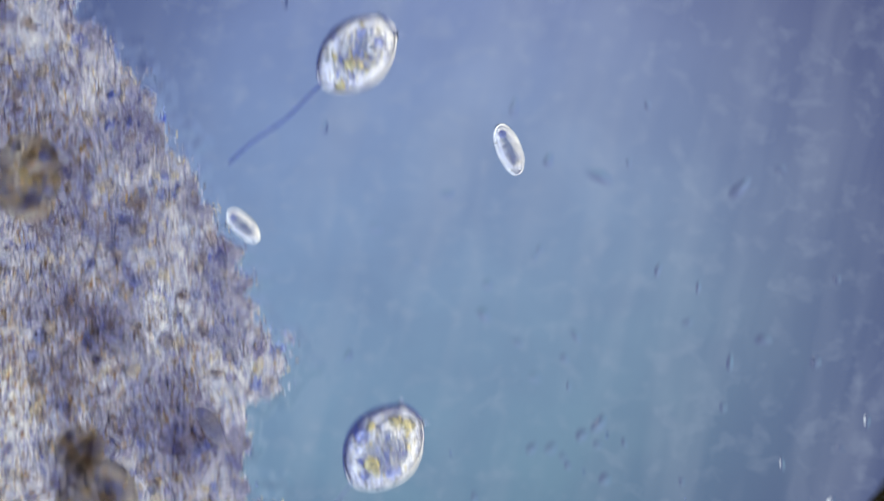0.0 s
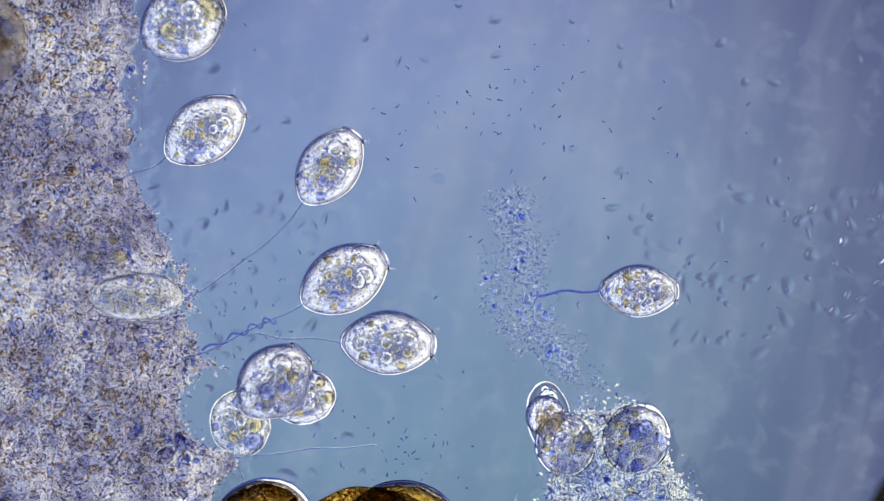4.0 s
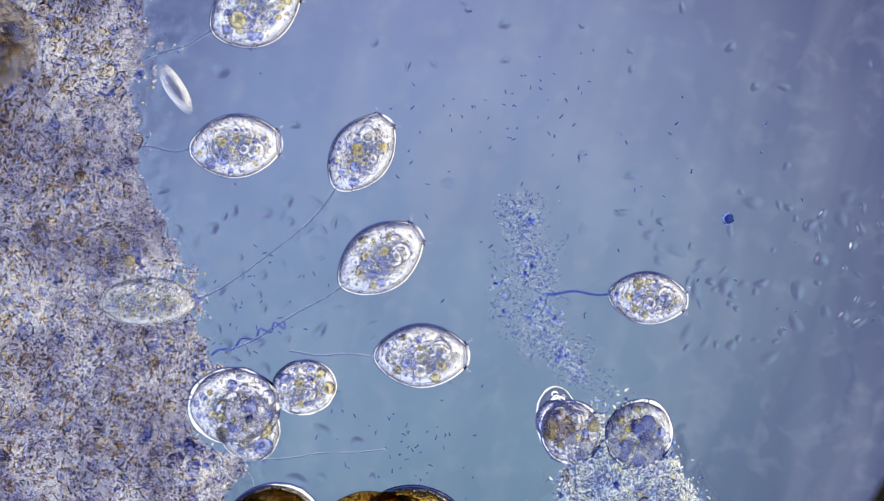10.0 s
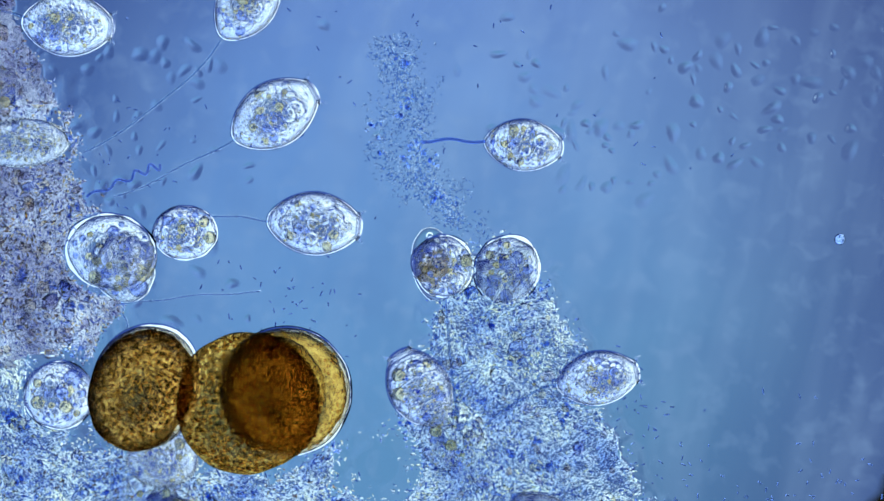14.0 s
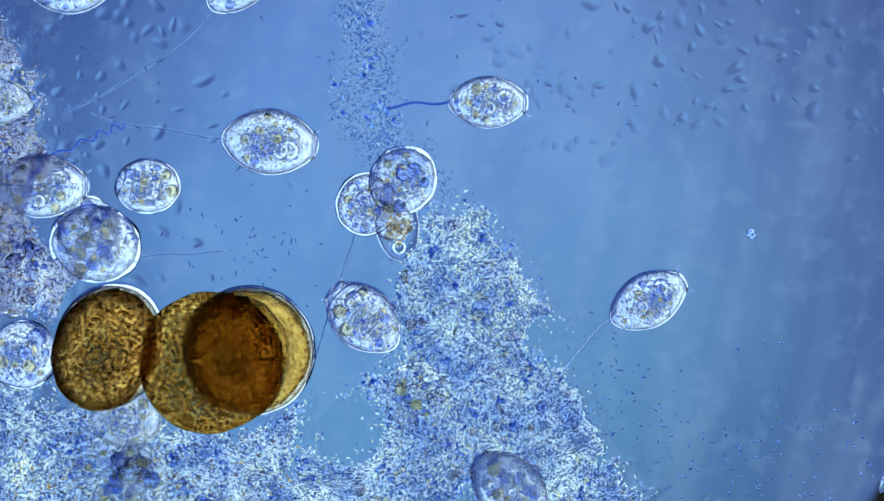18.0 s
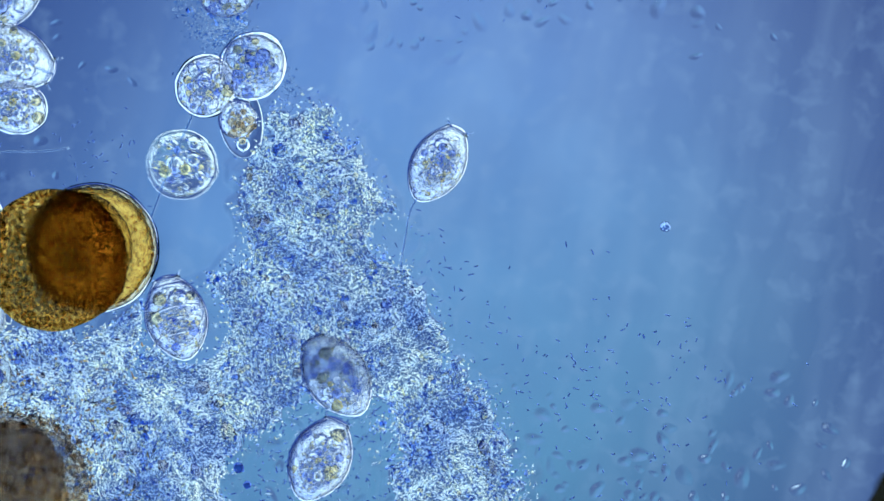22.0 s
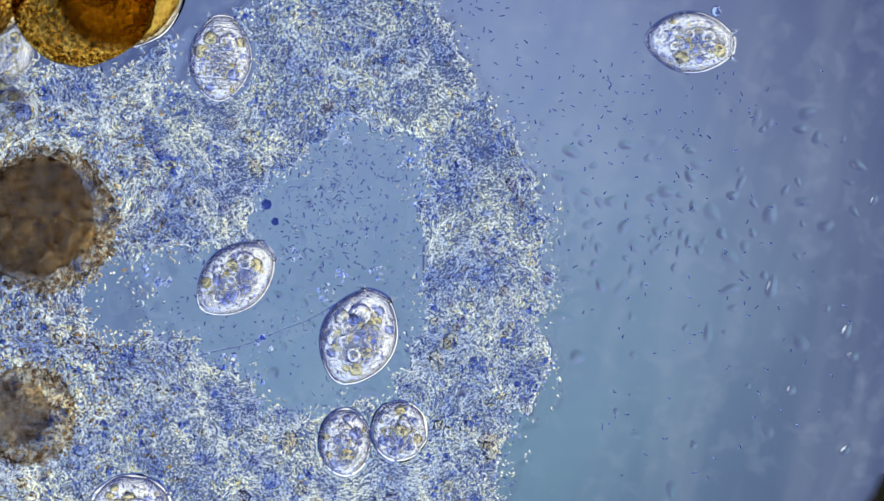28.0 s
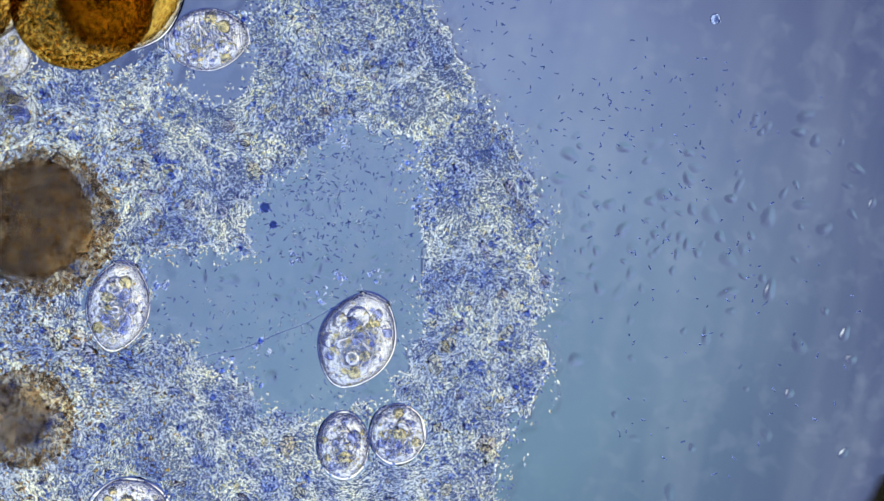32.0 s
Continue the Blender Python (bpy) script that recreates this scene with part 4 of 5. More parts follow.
def slime():
    """A thin film of slime on the open glass, gently uneven, with knots of soft lumps."""
    rng = np.random.default_rng(31)
    step = 0.027
    X, Y = np.meshgrid(np.arange(-6.0, 6.1, step), np.arange(-6.0, 8.2, step), indexing="ij")
    uneven = lambda c: 0.6 * (lattice(rng, X * 0.8 + Y * 0.6, Y * 0.8 - X * 0.6, c) + lattice(rng, X * 0.45 - Y * 0.89, Y * 0.45 + X * 0.89, c * 0.87))
    mask = np.clip(0.5 + 0.9 * uneven(0.9), 0, 1)
    Z = 0.035 + 0.005 * uneven(0.6) + mask * (0.0016 * uneven(0.22) + 0.0005 * uneven(0.10))
    spots = []
    for x, y, sx, sy, n in ((1.346, 1.029, 0.24, 0.12, 26), (1.468, 0.568, 0.30, 0.08, 16), (2.479, 1.585, 0.22, 0.08, 10), (2.479, 0.905, 0.2, 0.08, 8),
                            (0.739, 1.466, 0.10, 0.12, 8), (-3.055, 1.633, 0.4, 0.06, 16), (-2.157, 1.585, 0.15, 0.08, 8), (-0.929, 3.556, 0.18, 0.08, 9), (0.673, 3.337, 2.0, 1.0, 30),
                            (0.294, 3.421, 1.6, 0.8, 14), (3.19, -3.275, 0.7, 0.28, 70), (3.919, -3.372, 0.9, 0.5, 60), (2.22, -3.129, 0.25, 0.25, 30), (3.369, 1.241, 0.8, 0.4, 40),
                            (2.64, 1.532, 0.5, 0.3, 30), (3.982, -4.487, 1.0, 0.9, 18), (0.487, -3.662, 0.5, 0.7, 120), (-2.901, 0.446, 0.25, 0.15, 14), (-2.55, 1.15, 0.55, 0.45, 30), (-1.95, 0.75, 0.5, 0.4, 16), (-2.592, -0.563, 0.5, 0.2, 20), (-0.358, 5.225, 1.8, 1.2, 24)):
        for px, py in rng.normal(size=(n, 2)) * (sx, sy) * 1.05 + (x, y):
            spots.append((px, py, 0.028 + 0.036 * rng.random() ** 1.5))
    rim = 0.06 - np.maximum(left_depth(X, Y), lower_depth(X, Y))
    Z = 0.003 + np.maximum(Z, 0.006) * np.clip(rim / 0.25, 0, 1)
    ok = rim > 0
    ob = solid_sheet("slime_film", X, Y, Z, ok, 0.002, 0.0, SLIME, rng)
    tagged(ob, "thin uneven clear slime film with settled specks on glass", "slime", kind="stuff")
    soft_lumps(np.array(spots), rng)


slime()


# ---- what moves ----
def motions():
    walk(cell_z, [(0, pose(-2.446, 3.588, 0.34, 0, 0, 50)), (0.1, pose(-2.485, 3.569, 0.34, 0, 0, 50)), (0.2, pose(-2.494, 3.591, 0.34, 0, 0, 50)), (0.7, pose(-2.494, 3.571, 0.34, 0, 0, 50)), (0.8, pose(-3.515, 3.055, 0.34, 0, -36, 30)), (1, pose(-3.443, 3.009, 0.34, 0, -36, 30)), (1.5, pose(-3.421, 3.035, 0.34, 0, -36, 30)), (2, pose(-3.366, 2.973, 0.34, 0, -36, 30)), (2.6, pose(-3.375, 2.98, 0.34, 0, -36, 30)), (3, pose(-3.292, 3.049, 0.34, 0, -36, 30)), (3.5, pose(-3.295, 3.247, 0.34, 0, -36, 25)), (5.5, pose(-2.871, 3.282, 0.34, 0, -12, 25)), (6, pose(-2.885, 3.259, 0.34, 0, -6, 20)), (6.5, pose(-2.906, 3.306, 0.34, 0, 0, 20)), (7, pose(-2.881, 3.33, 0.34, 0, 0, 18)), (7.5, pose(-2.809, 3.267, 0.34, 0, 0, 15)), (8, pose(-2.748, 3.206, 0.34, 0, 0, 12)), (8.5, pose(-2.683, 3.311, 0.34, 0, 0, 10)), (9, pose(-2.731, 3.456, 0.34, 0, 0, 28)), (9.5, pose(-2.696, 3.426, 0.34, 0, 0, 28)), (10, pose(-2.692, 3.428, 0.34, 0, 0, 28)), (10.5, pose(-2.696, 3.398, 0.34, 0, 0, 28)), (11, pose(-2.67, 3.399, 0.34, 0, 0, 28)), (32, pose(-2.67, 3.399, 0.34, 0, 0, 28))])
    walk(cell_a, [(0, pose(-2.941, 2.264, 0.3, 0, 0, 30)), (0.9, pose(-2.941, 2.264, 0.3, 0, 0, 30)), (1, pose(-2.958, 2.184, 0.3, 0, 0, 30)), (1.5, pose(-2.999, 2.326, 0.3, 0, 0, 33)), (2, pose(-3.016, 2.245, 0.3, 0, 0, 35)), (2.6, pose(-3.026, 2.261, 0.3, 0, 0, 35)), (3, pose(-3.021, 2.258, 0.3, 0, 0, 35)), (3.5, pose(-3.023, 2.3, 0.3, 0, 0, 35)), (5.5, pose(-3.104, 2.515, 0.3, 0, 0, 36)), (6, pose(-3.084, 2.604, 0.3, 0, 0, 36)), (7, pose(-3.09, 2.627, 0.3, 0, 0, 33)), (7.5, pose(-3.076, 2.621, 0.3, 0, 0, 30)), (8, pose(-3.039, 2.575, 0.3, 0, 0, 25)), (8.5, pose(-2.96, 2.485, 0.3, 0, 0, 20)), (9, pose(-2.901, 2.373, 0.3, 0, 0, 18)), (9.5, pose(-2.861, 2.329, 0.3, 0, 0, 15)), (10, pose(-2.857, 2.263, 0.3, 0, 0, 5)), (10.3, pose(-2.788, 2.238, 0.3, 0, 0, 2)), (10.5, pose(-2.764, 2.214, 0.3, 0, 0, 4)), (10.7, pose(-2.764, 2.214, 0.3, 0, 0, 4)), (11, pose(-3.685, 1.943, 0.3, 0, 0, 0)), (11.5, pose(-3.625, 1.86, 0.3, 0, 0, 0)), (12, pose(-3.579, 1.845, 0.3, 0, 0, 0)), (12.5, pose(-3.606, 1.957, 0.3, 0, 0, 0)), (13, pose(-3.54, 1.94, 0.3, 0, 0, 0)), (14, pose(-3.224, 1.944, 0.3, 0, 0, -4)), (14.5, pose(-3.215, 1.99, 0.3, 0, 0, -2)), (16.5, pose(-3.15, 2.18, 0.3, 0, 0, 5)), (17, pose(-2.983, 2.098, 0.3, 0, 0, 5)), (17.5, pose(-2.935, 2.047, 0.3, 0, 0, 5)), (18, pose(-2.884, 1.96, 0.3, 0, 0, 5)), (19, pose(-2.869, 1.727, 0.3, 0, 0, 0)), (20, pose(-2.887, 1.815, 0.3, 0, 0, 0)), (20.5, pose(-2.909, 1.76, 0.3, 0, 0, 0)), (21, pose(-2.77, 1.608, 0.3, 0, 0, 0)), (21.5, pose(-2.707, 1.529, 0.3, 0, 0, 0)), (32, pose(-2.707, 1.529, 0.3, 0, 0, 0))])
    walk(cell_b, [(0, pose(-1.732, 1.744, 0.29, 0, 0, 40)), (1.5, pose(-1.732, 1.744, 0.29, 0, 0, 40)), (2, pose(-1.706, 1.735, 0.29, 0, 0, 42)), (2.6, pose(-1.773, 1.844, 0.29, 0, 0, 43)), (3, pose(-1.788, 1.836, 0.29, 0, 0, 45)), (3.5, pose(-1.877, 1.917, 0.29, 0, 0, 48)), (5.5, pose(-2.056, 2.2, 0.29, 0, 0, 66)), (6, pose(-1.938, 2.143, 0.29, 0, 0, 63)), (6.5, pose(-1.886, 2.141, 0.29, 0, 0, 65)), (7, pose(-1.876, 2.165, 0.29, 0, 0, 65)), (7.5, pose(-1.876, 2.175, 0.29, 0, 0, 65)), (8, pose(-1.869, 2.162, 0.29, 0, 0, 65)), (8.5, pose(-1.853, 2.233, 0.29, 0, 0, 63)), (9, pose(-1.775, 2.179, 0.29, 0, 0, 60)), (9.5, pose(-1.744, 2.164, 0.29, 0, 0, 56)), (10, pose(-1.77, 2.19, 0.29, 0, 0, 54)), (10.5, pose(-1.784, 2.233, 0.29, 0, 0, 52)), (11, pose(-1.753, 2.234, 0.29, 0, 0, 50)), (11.5, pose(-1.722, 2.2, 0.29, 0, 0, 50)), (12, pose(-1.661, 2.175, 0.29, 0, 0, 55)), (12.5, pose(-1.683, 2.108, 0.29, 0, 0, 55)), (14.5, pose(-1.667, 2.127, 0.29, 0, 0, 55)), (16.5, pose(-1.473, 2.041, 0.29, 0, 0, 47)), (17, pose(-1.42, 1.962, 0.29, 0, 0, 50)), (17.5, pose(-1.43, 1.998, 0.29, 0, 0, 50)), (32, pose(-1.43, 1.998, 0.29, 0, 0, 50))])
    walk(cell_c, [(0, pose(-1.914, 0.9, 0.31, 0, 0, 25)), (2, pose(-1.914, 0.9, 0.31, 0, 0, 25)), (2.6, pose(-1.948, 0.926, 0.31, 0, 0, 25)), (3, pose(-1.851, 0.976, 0.31, 0, 0, 30)), (3.5, pose(-1.848, 1.023, 0.31, 0, 0, 30)), (5.5, pose(-1.745, 1.171, 0.31, 0, 0, 30)), (6, pose(-1.657, 1.138, 0.31, 0, 0, 30)), (7, pose(-1.668, 1.219, 0.31, 0, 0, 35)), (7.5, pose(-1.668, 1.243, 0.31, 0, 0, 35)), (8, pose(-1.685, 1.25, 0.31, 0, 0, 30)), (8.5, pose(-1.635, 1.252, 0.31, 0, 0, 28)), (9, pose(-1.639, 1.296, 0.31, 0, 0, 33)), (9.5, pose(-1.618, 1.266, 0.31, 0, 0, 35)), (10, pose(-1.615, 1.292, 0.31, 0, 0, 35)), (10.5, pose(-1.604, 1.311, 0.31, 0, 0, 35)), (11, pose(-1.602, 1.312, 0.31, 0, 0, 35)), (11.5, pose(-1.538, 1.287, 0.31, 0, 0, 34)), (12, pose(-1.525, 1.228, 0.31, 0, 0, 32)), (12.5, pose(-1.509, 1.205, 0.31, 0, 0, 32)), (13, pose(-1.476, 1.194, 0.31, 0, 0, 32)), (14, pose(-1.449, 1.167, 0.31, 0, 0, 31)), (14.5, pose(-1.424, 1.146, 0.31, 0, 0, 30)), (16.5, pose(-1.26, 0.837, 0.31, 0, 0, 15)), (17, pose(-1.192, 0.7, 0.31, 0, 0, 10)), (17.5, pose(-1.163, 0.566, 0.31, 0, 0, 4)), (18, pose(-1.18, 0.592, 0.31, 0, 0, -5)), (18.5, pose(-1.154, 0.549, 0.31, 0, 0, -3)), (18.8, pose(-1.155, 0.551, 0.31, 0, 0, -3)), (19, pose(-2.627, 0.27, 0.31, 0, 0, -15)), (19.5, pose(-2.672, 0.36, 0.31, 0, 0, -15)), (20, pose(-2.548, 0.383, 0.31, 0, 0, -18)), (20.5, pose(-2.409, 0.392, 0.31, 0, 0, -20)), (21, pose(-2.284, 0.404, 0.31, 0, 0, -20)), (21.5, pose(-2.222, 0.412, 0.31, 0, 0, -20)), (22, pose(-2.08, 0.449, 0.31, 0, 0, -20)), (32, pose(-2.08, 0.449, 0.31, 0, 0, -20))])
    walk(cell_d, [(0, pose(-1.463, 0.449, 0.3, 0, 0, 0)), (2, pose(-1.463, 0.449, 0.3, 0, 0, 0)), (2.6, pose(-1.501, 0.533, 0.3, 0, 0, 0)), (3, pose(-1.433, 0.476, 0.3, 0, 0, -2)), (3.5, pose(-1.469, 0.567, 0.3, 0, 0, -2)), (5.5, pose(-1.376, 0.326, 0.3, 0, 0, -3)), (6, pose(-1.317, 0.308, 0.3, 0, 0, -3)), (7, pose(-1.294, 0.369, 0.3, 0, 0, -3)), (7.5, pose(-1.284, 0.403, 0.3, 0, 0, -3)), (8, pose(-1.306, 0.449, 0.3, 0, 0, -3)), (8.5, pose(-1.237, 0.51, 0.3, 0, 0, -3)), (9, pose(-1.236, 0.577, 0.3, 0, 0, 0)), (9.5, pose(-1.259, 0.465, 0.3, 0, 0, 0)), (10, pose(-1.265, 0.467, 0.3, 0, 0, 0)), (10.5, pose(-1.24, 0.476, 0.3, 0, 0, 0)), (11, pose(-1.238, 0.457, 0.3, 0, 0, 0)), (11.5, pose(-1.198, 0.413, 0.3, 0, 0, -2)), (12, pose(-1.181, 0.379, 0.3, 0, 0, -3)), (12.5, pose(-1.154, 0.321, 0.3, 0, 0, -3)), (13, pose(-1.121, 0.272, 0.3, 0, 0, -3)), (14, pose(-1.11, 0.24, 0.3, 0, 0, -4)), (14.5, pose(-1.104, 0.234, 0.3, 0, 0, -5)), (16.5, pose(-1.143, -0.095, 0.3, 0, 0, -8)), (17, pose(-1.095, -0.222, 0.3, 0, 0, -10)), (17.2, pose(-1.082, -0.212, 0.3, 0, 0, -10)), (17.5, pose(-3.197, 0.261, 0.3, 0, 0, 0)), (18, pose(-3.141, 0.213, 0.3, 0, 0, 0)), (18.5, pose(-2.902, 0.666, 0.3, 0, 0, 0)), (19, pose(-2.772, 0.78, 0.3, 0, 0, 0)), (19.5, pose(-2.614, 0.923, 0.3, 0, 0, 30)), (20, pose(-2.548, 1.024, 0.3, 0, 0, 55)), (20.5, pose(-2.37, 1.032, 0.3, 0, 0, 58)), (21, pose(-2.105, 0.996, 0.3, 0, 0, 50)), (21.5, pose(-2.086, 0.98, 0.3, 0, 0, 50)), (32, pose(-2.086, 0.98, 0.3, 0, 0, 50))])
    walk(cell_g, [(0, pose(-2.176, 0.073, 0.26, 0, 0, 10)), (3, pose(-2.176, 0.073, 0.26, 0, 0, 10)), (6, pose(-2.181, 0.07, 0.26, 0, 0, 10)), (8, pose(-2.19, 0.123, 0.26, 0, 0, 10)), (9, pose(-2.222, 0.14, 0.26, 0, 0, 10)), (10, pose(-2.255, 0.195, 0.26, 0, 0, 10)), (12, pose(-2.2, 0.155, 0.26, 0, 0, 0)), (13, pose(-2.204, 0.141, 0.26, 0, 0, 0)), (14.5, pose(-2.201, 0.175, 0.26, 0, 0, 0)), (16.5, pose(-2.231, 0.216, 0.26, 0, 0, 0)), (17, pose(-2.221, 0.19, 0.26, 0, 0, 0)), (17.5, pose(-2.207, 0.202, 0.26, 0, 0, 0)), (18, pose(-2.209, 0.213, 0.26, 0, 0, 0)), (18.5, pose(-2.203, 0.219, 0.26, 0, 0, 0)), (19, pose(-2.156, -0.497, 0.26, 0, 0, -10)), (19.5, pose(-2.148, -0.397, 0.26, 0, 0, -10)), (20, pose(-2.101, -0.219, 0.26, 0, 0, -10)), (20.5, pose(-2.06, -0.133, 0.26, 0, 0, -12)), (21, pose(-2.017, -0.106, 0.26, 0, 0, -15)), (21.5, pose(-2.027, -0.025, 0.26, 0, 0, -15)), (22, pose(-2.007, 0.013, 0.26, 0, 0, -15)), (32, pose(-2.007, 0.013, 0.26, 0, 0, -15))])
    walk(cell_h, [(0, pose(-2.676, -0.02, 0.62, 0, 0, 20)), (2.6, pose(-2.676, -0.02, 0.62, 0, 0, 20)), (3, pose(-2.661, -0.033, 0.62, 0, 0, 20)), (3.5, pose(-2.693, -0.093, 0.62, 0, 0, 20)), (3.9, pose(-2.5, 0.12, 1.0, 0, 0, 40)), (4.4, pose(-2.082, 0.564, 1.05, 0, 0, 60)), (5.0, pose(-1.3, 1.3, 1.0, 0, 0, 85)), (5.5, pose(-0.774, 1.87, 0.62, 0, 0, 100)), (6, pose(-0.7, 3.089, 0.62, 0, 0, 95)), (6.4, pose(-0.625, 4.127, 0.62, 0, 0, 95)), (32, pose(-0.625, 4.127, 0.62, 0, 0, 95))])
    walk(cell_i, [(0, pose(-0.818, -1.548, 0.36, 0, 0, 120)), (7, pose(-0.818, -1.548, 0.36, 0, 0, 120)), (7.5, pose(-0.527, -0.592, 0.36, 0, 0, 130)), (8, pose(-0.656, -0.265, 0.36, 0, 0, 140)), (8.5, pose(-1.033, -0.024, 0.36, 0, 0, 150)), (9, pose(-1.581, -0.088, 0.36, 0, 0, 165)), (9.3, pose(-2.223, -0.022, 0.36, 0, 0, 175)), (9.5, pose(-2.793, -0.045, 0.36, 0, 0, 180)), (10, pose(-2.857, 0.039, 0.36, 0, 0, 180)), (11, pose(-2.85, 0.025, 0.36, 0, 0, 180)), (12, pose(-2.807, 0.01, 0.36, 0, 0, 175)), (13, pose(-2.835, -0.019, 0.36, 0, 0, 170)), (14.5, pose(-2.832, 0.001, 0.36, 0, 0, 170)), (16.5, pose(-2.663, -0.289, 0.36, 0, 0, 170)), (17, pose(-2.634, -0.344, 0.36, 0, 0, 170)), (18, pose(-2.655, -0.282, 0.36, 0, 0, 172)), (19, pose(-2.797, -0.337, 0.36, 0, 0, 172)), (20.5, pose(-2.812, -0.24, 0.36, 0, 0, 172)), (21, pose(-2.721, -0.227, 0.36, 0, 0, 172)), (32, pose(-2.721, -0.227, 0.36, 0, 0, 172))])
    walk(cell_r, [(0, pose(0.749, 0.938, 0.25, 0, 0, 0)), (1.7, pose(0.749, 0.938, 0.25, 0, 0, 0)), (2, pose(0.712, 0.993, 0.25, 0, 0, 0)), (2.6, pose(0.712, 0.985, 0.25, 0, 0, 0)), (3, pose(0.688, 0.976, 0.25, 0, 0, 0)), (3.5, pose(0.696, 0.975, 0.25, 0, 0, 0)), (5.5, pose(0.624, 1.01, 0.25, 0, 0, -5)), (6, pose(0.673, 1.002, 0.25, 0, 0, -6)), (8, pose(0.699, 0.924, 0.25, 0, 0, -6)), (9, pose(0.681, 0.97, 0.25, 0, 0, -6)), (10.5, pose(0.682, 0.961, 0.25, 0, 0, -5)), (12, pose(0.679, 0.942, 0.25, 0, 0, -5)), (13, pose(0.684, 0.908, 0.25, 0, 0, -5)), (16.5, pose(0.692, 0.934, 0.25, 0, 0, -4)), (17, pose(0.701, 0.894, 0.25, 0, 0, -3)), (18, pose(0.694, 0.931, 0.25, 0, 0, 0)), (18.5, pose(0.7, 0.957, 0.25, 0, 0, 3)), (19, pose(0.713, 1.008, 0.25, 0, 0, 3)), (19.3, pose(0.698, 1.01, 0.25, 0, 0, 3)), (19.5, pose(-0.342, 1.001, 0.34, 0, -55, 20)), (20, pose(-0.353, 0.99, 0.34, 0, -55, 20)), (21, pose(-0.211, 1.01, 0.34, 0, -55, 20)), (21.5, pose(-0.192, 1.004, 0.34, 0, -55, 20)), (32, pose(-0.192, 1.004, 0.34, 0, -55, 20))])
    walk(cyst_a, [(0, pose(0.057, -0.325, 0.3, 0, 0, 95)), (3, pose(0.057, -0.325, 0.3, 0, 0, 95)), (6, pose(0.101, -0.357, 0.3, 0, 0, 95)), (8, pose(0.063, -0.231, 0.3, 0, 0, 95)), (9, pose(0.05, -0.209, 0.3, 0, 0, 95)), (10, pose(0.036, -0.189, 0.3, 0, 0, 95)), (12, pose(0.047, -0.175, 0.3, 0, 0, 95)), (13, pose(0.029, -0.15, 0.3, 0, 0, 95)), (14.5, pose(-0.007, -0.106, 0.3, 0, 0, 92)), (16.5, pose(-0.298, 0.041, 0.3, 0, 0, 80)), (17, pose(-0.294, 0.02, 0.3, 0, 0, 75)), (18, pose(-0.335, 0.058, 0.3, 0, 0, 70)), (19, pose(-0.481, 0.139, 0.3, 0, 0, 66)), (20, pose(-0.465, 0.189, 0.3, 0, 0, 66)), (20.5, pose(-0.414, 0.173, 0.3, 0, 0, 66)), (21, pose(-0.386, 0.122, 0.3, 0, 0, 66)), (21.5, pose(-0.382, 0.165, 0.3, 0, 0, 66)), (22, pose(-0.376, 0.192, 0.3, 0, 0, 66)), (23, pose(-0.369, 0.136, 0.3, 0, 0, 66)), (23.5, pose(-0.373, 0.172, 0.3, 0, 0, 66)), (32, pose(-0.373, 0.172, 0.3, 0, 0, 66))])
    walk(cyst_b, [(0, pose(0.678, -0.286, 0.3, 0, 0, 60)), (3, pose(0.678, -0.286, 0.3, 0, 0, 60)), (6, pose(0.693, -0.26, 0.3, 0, 0, 60)), (9, pose(0.642, -0.209, 0.3, 0, 0, 60)), (13, pose(0.578, -0.189, 0.3, 0, 0, 60)), (14.5, pose(0.518, -0.106, 0.3, 0, 0, 55)), (16.5, pose(0.187, 0.172, 0.3, 0, 0, 50)), (17, pose(0.182, 0.166, 0.3, 0, 0, 50)), (19, pose(-0.199, 0.392, 0.3, 0, 0, 50)), (20.5, pose(-0.118, 0.421, 0.3, 0, 0, 50)), (21, pose(-0.003, 0.355, 0.3, 0, 0, 50)), (23, pose(0.034, 0.369, 0.3, 0, 0, 50)), (32, pose(0.034, 0.369, 0.3, 0, 0, 50))])
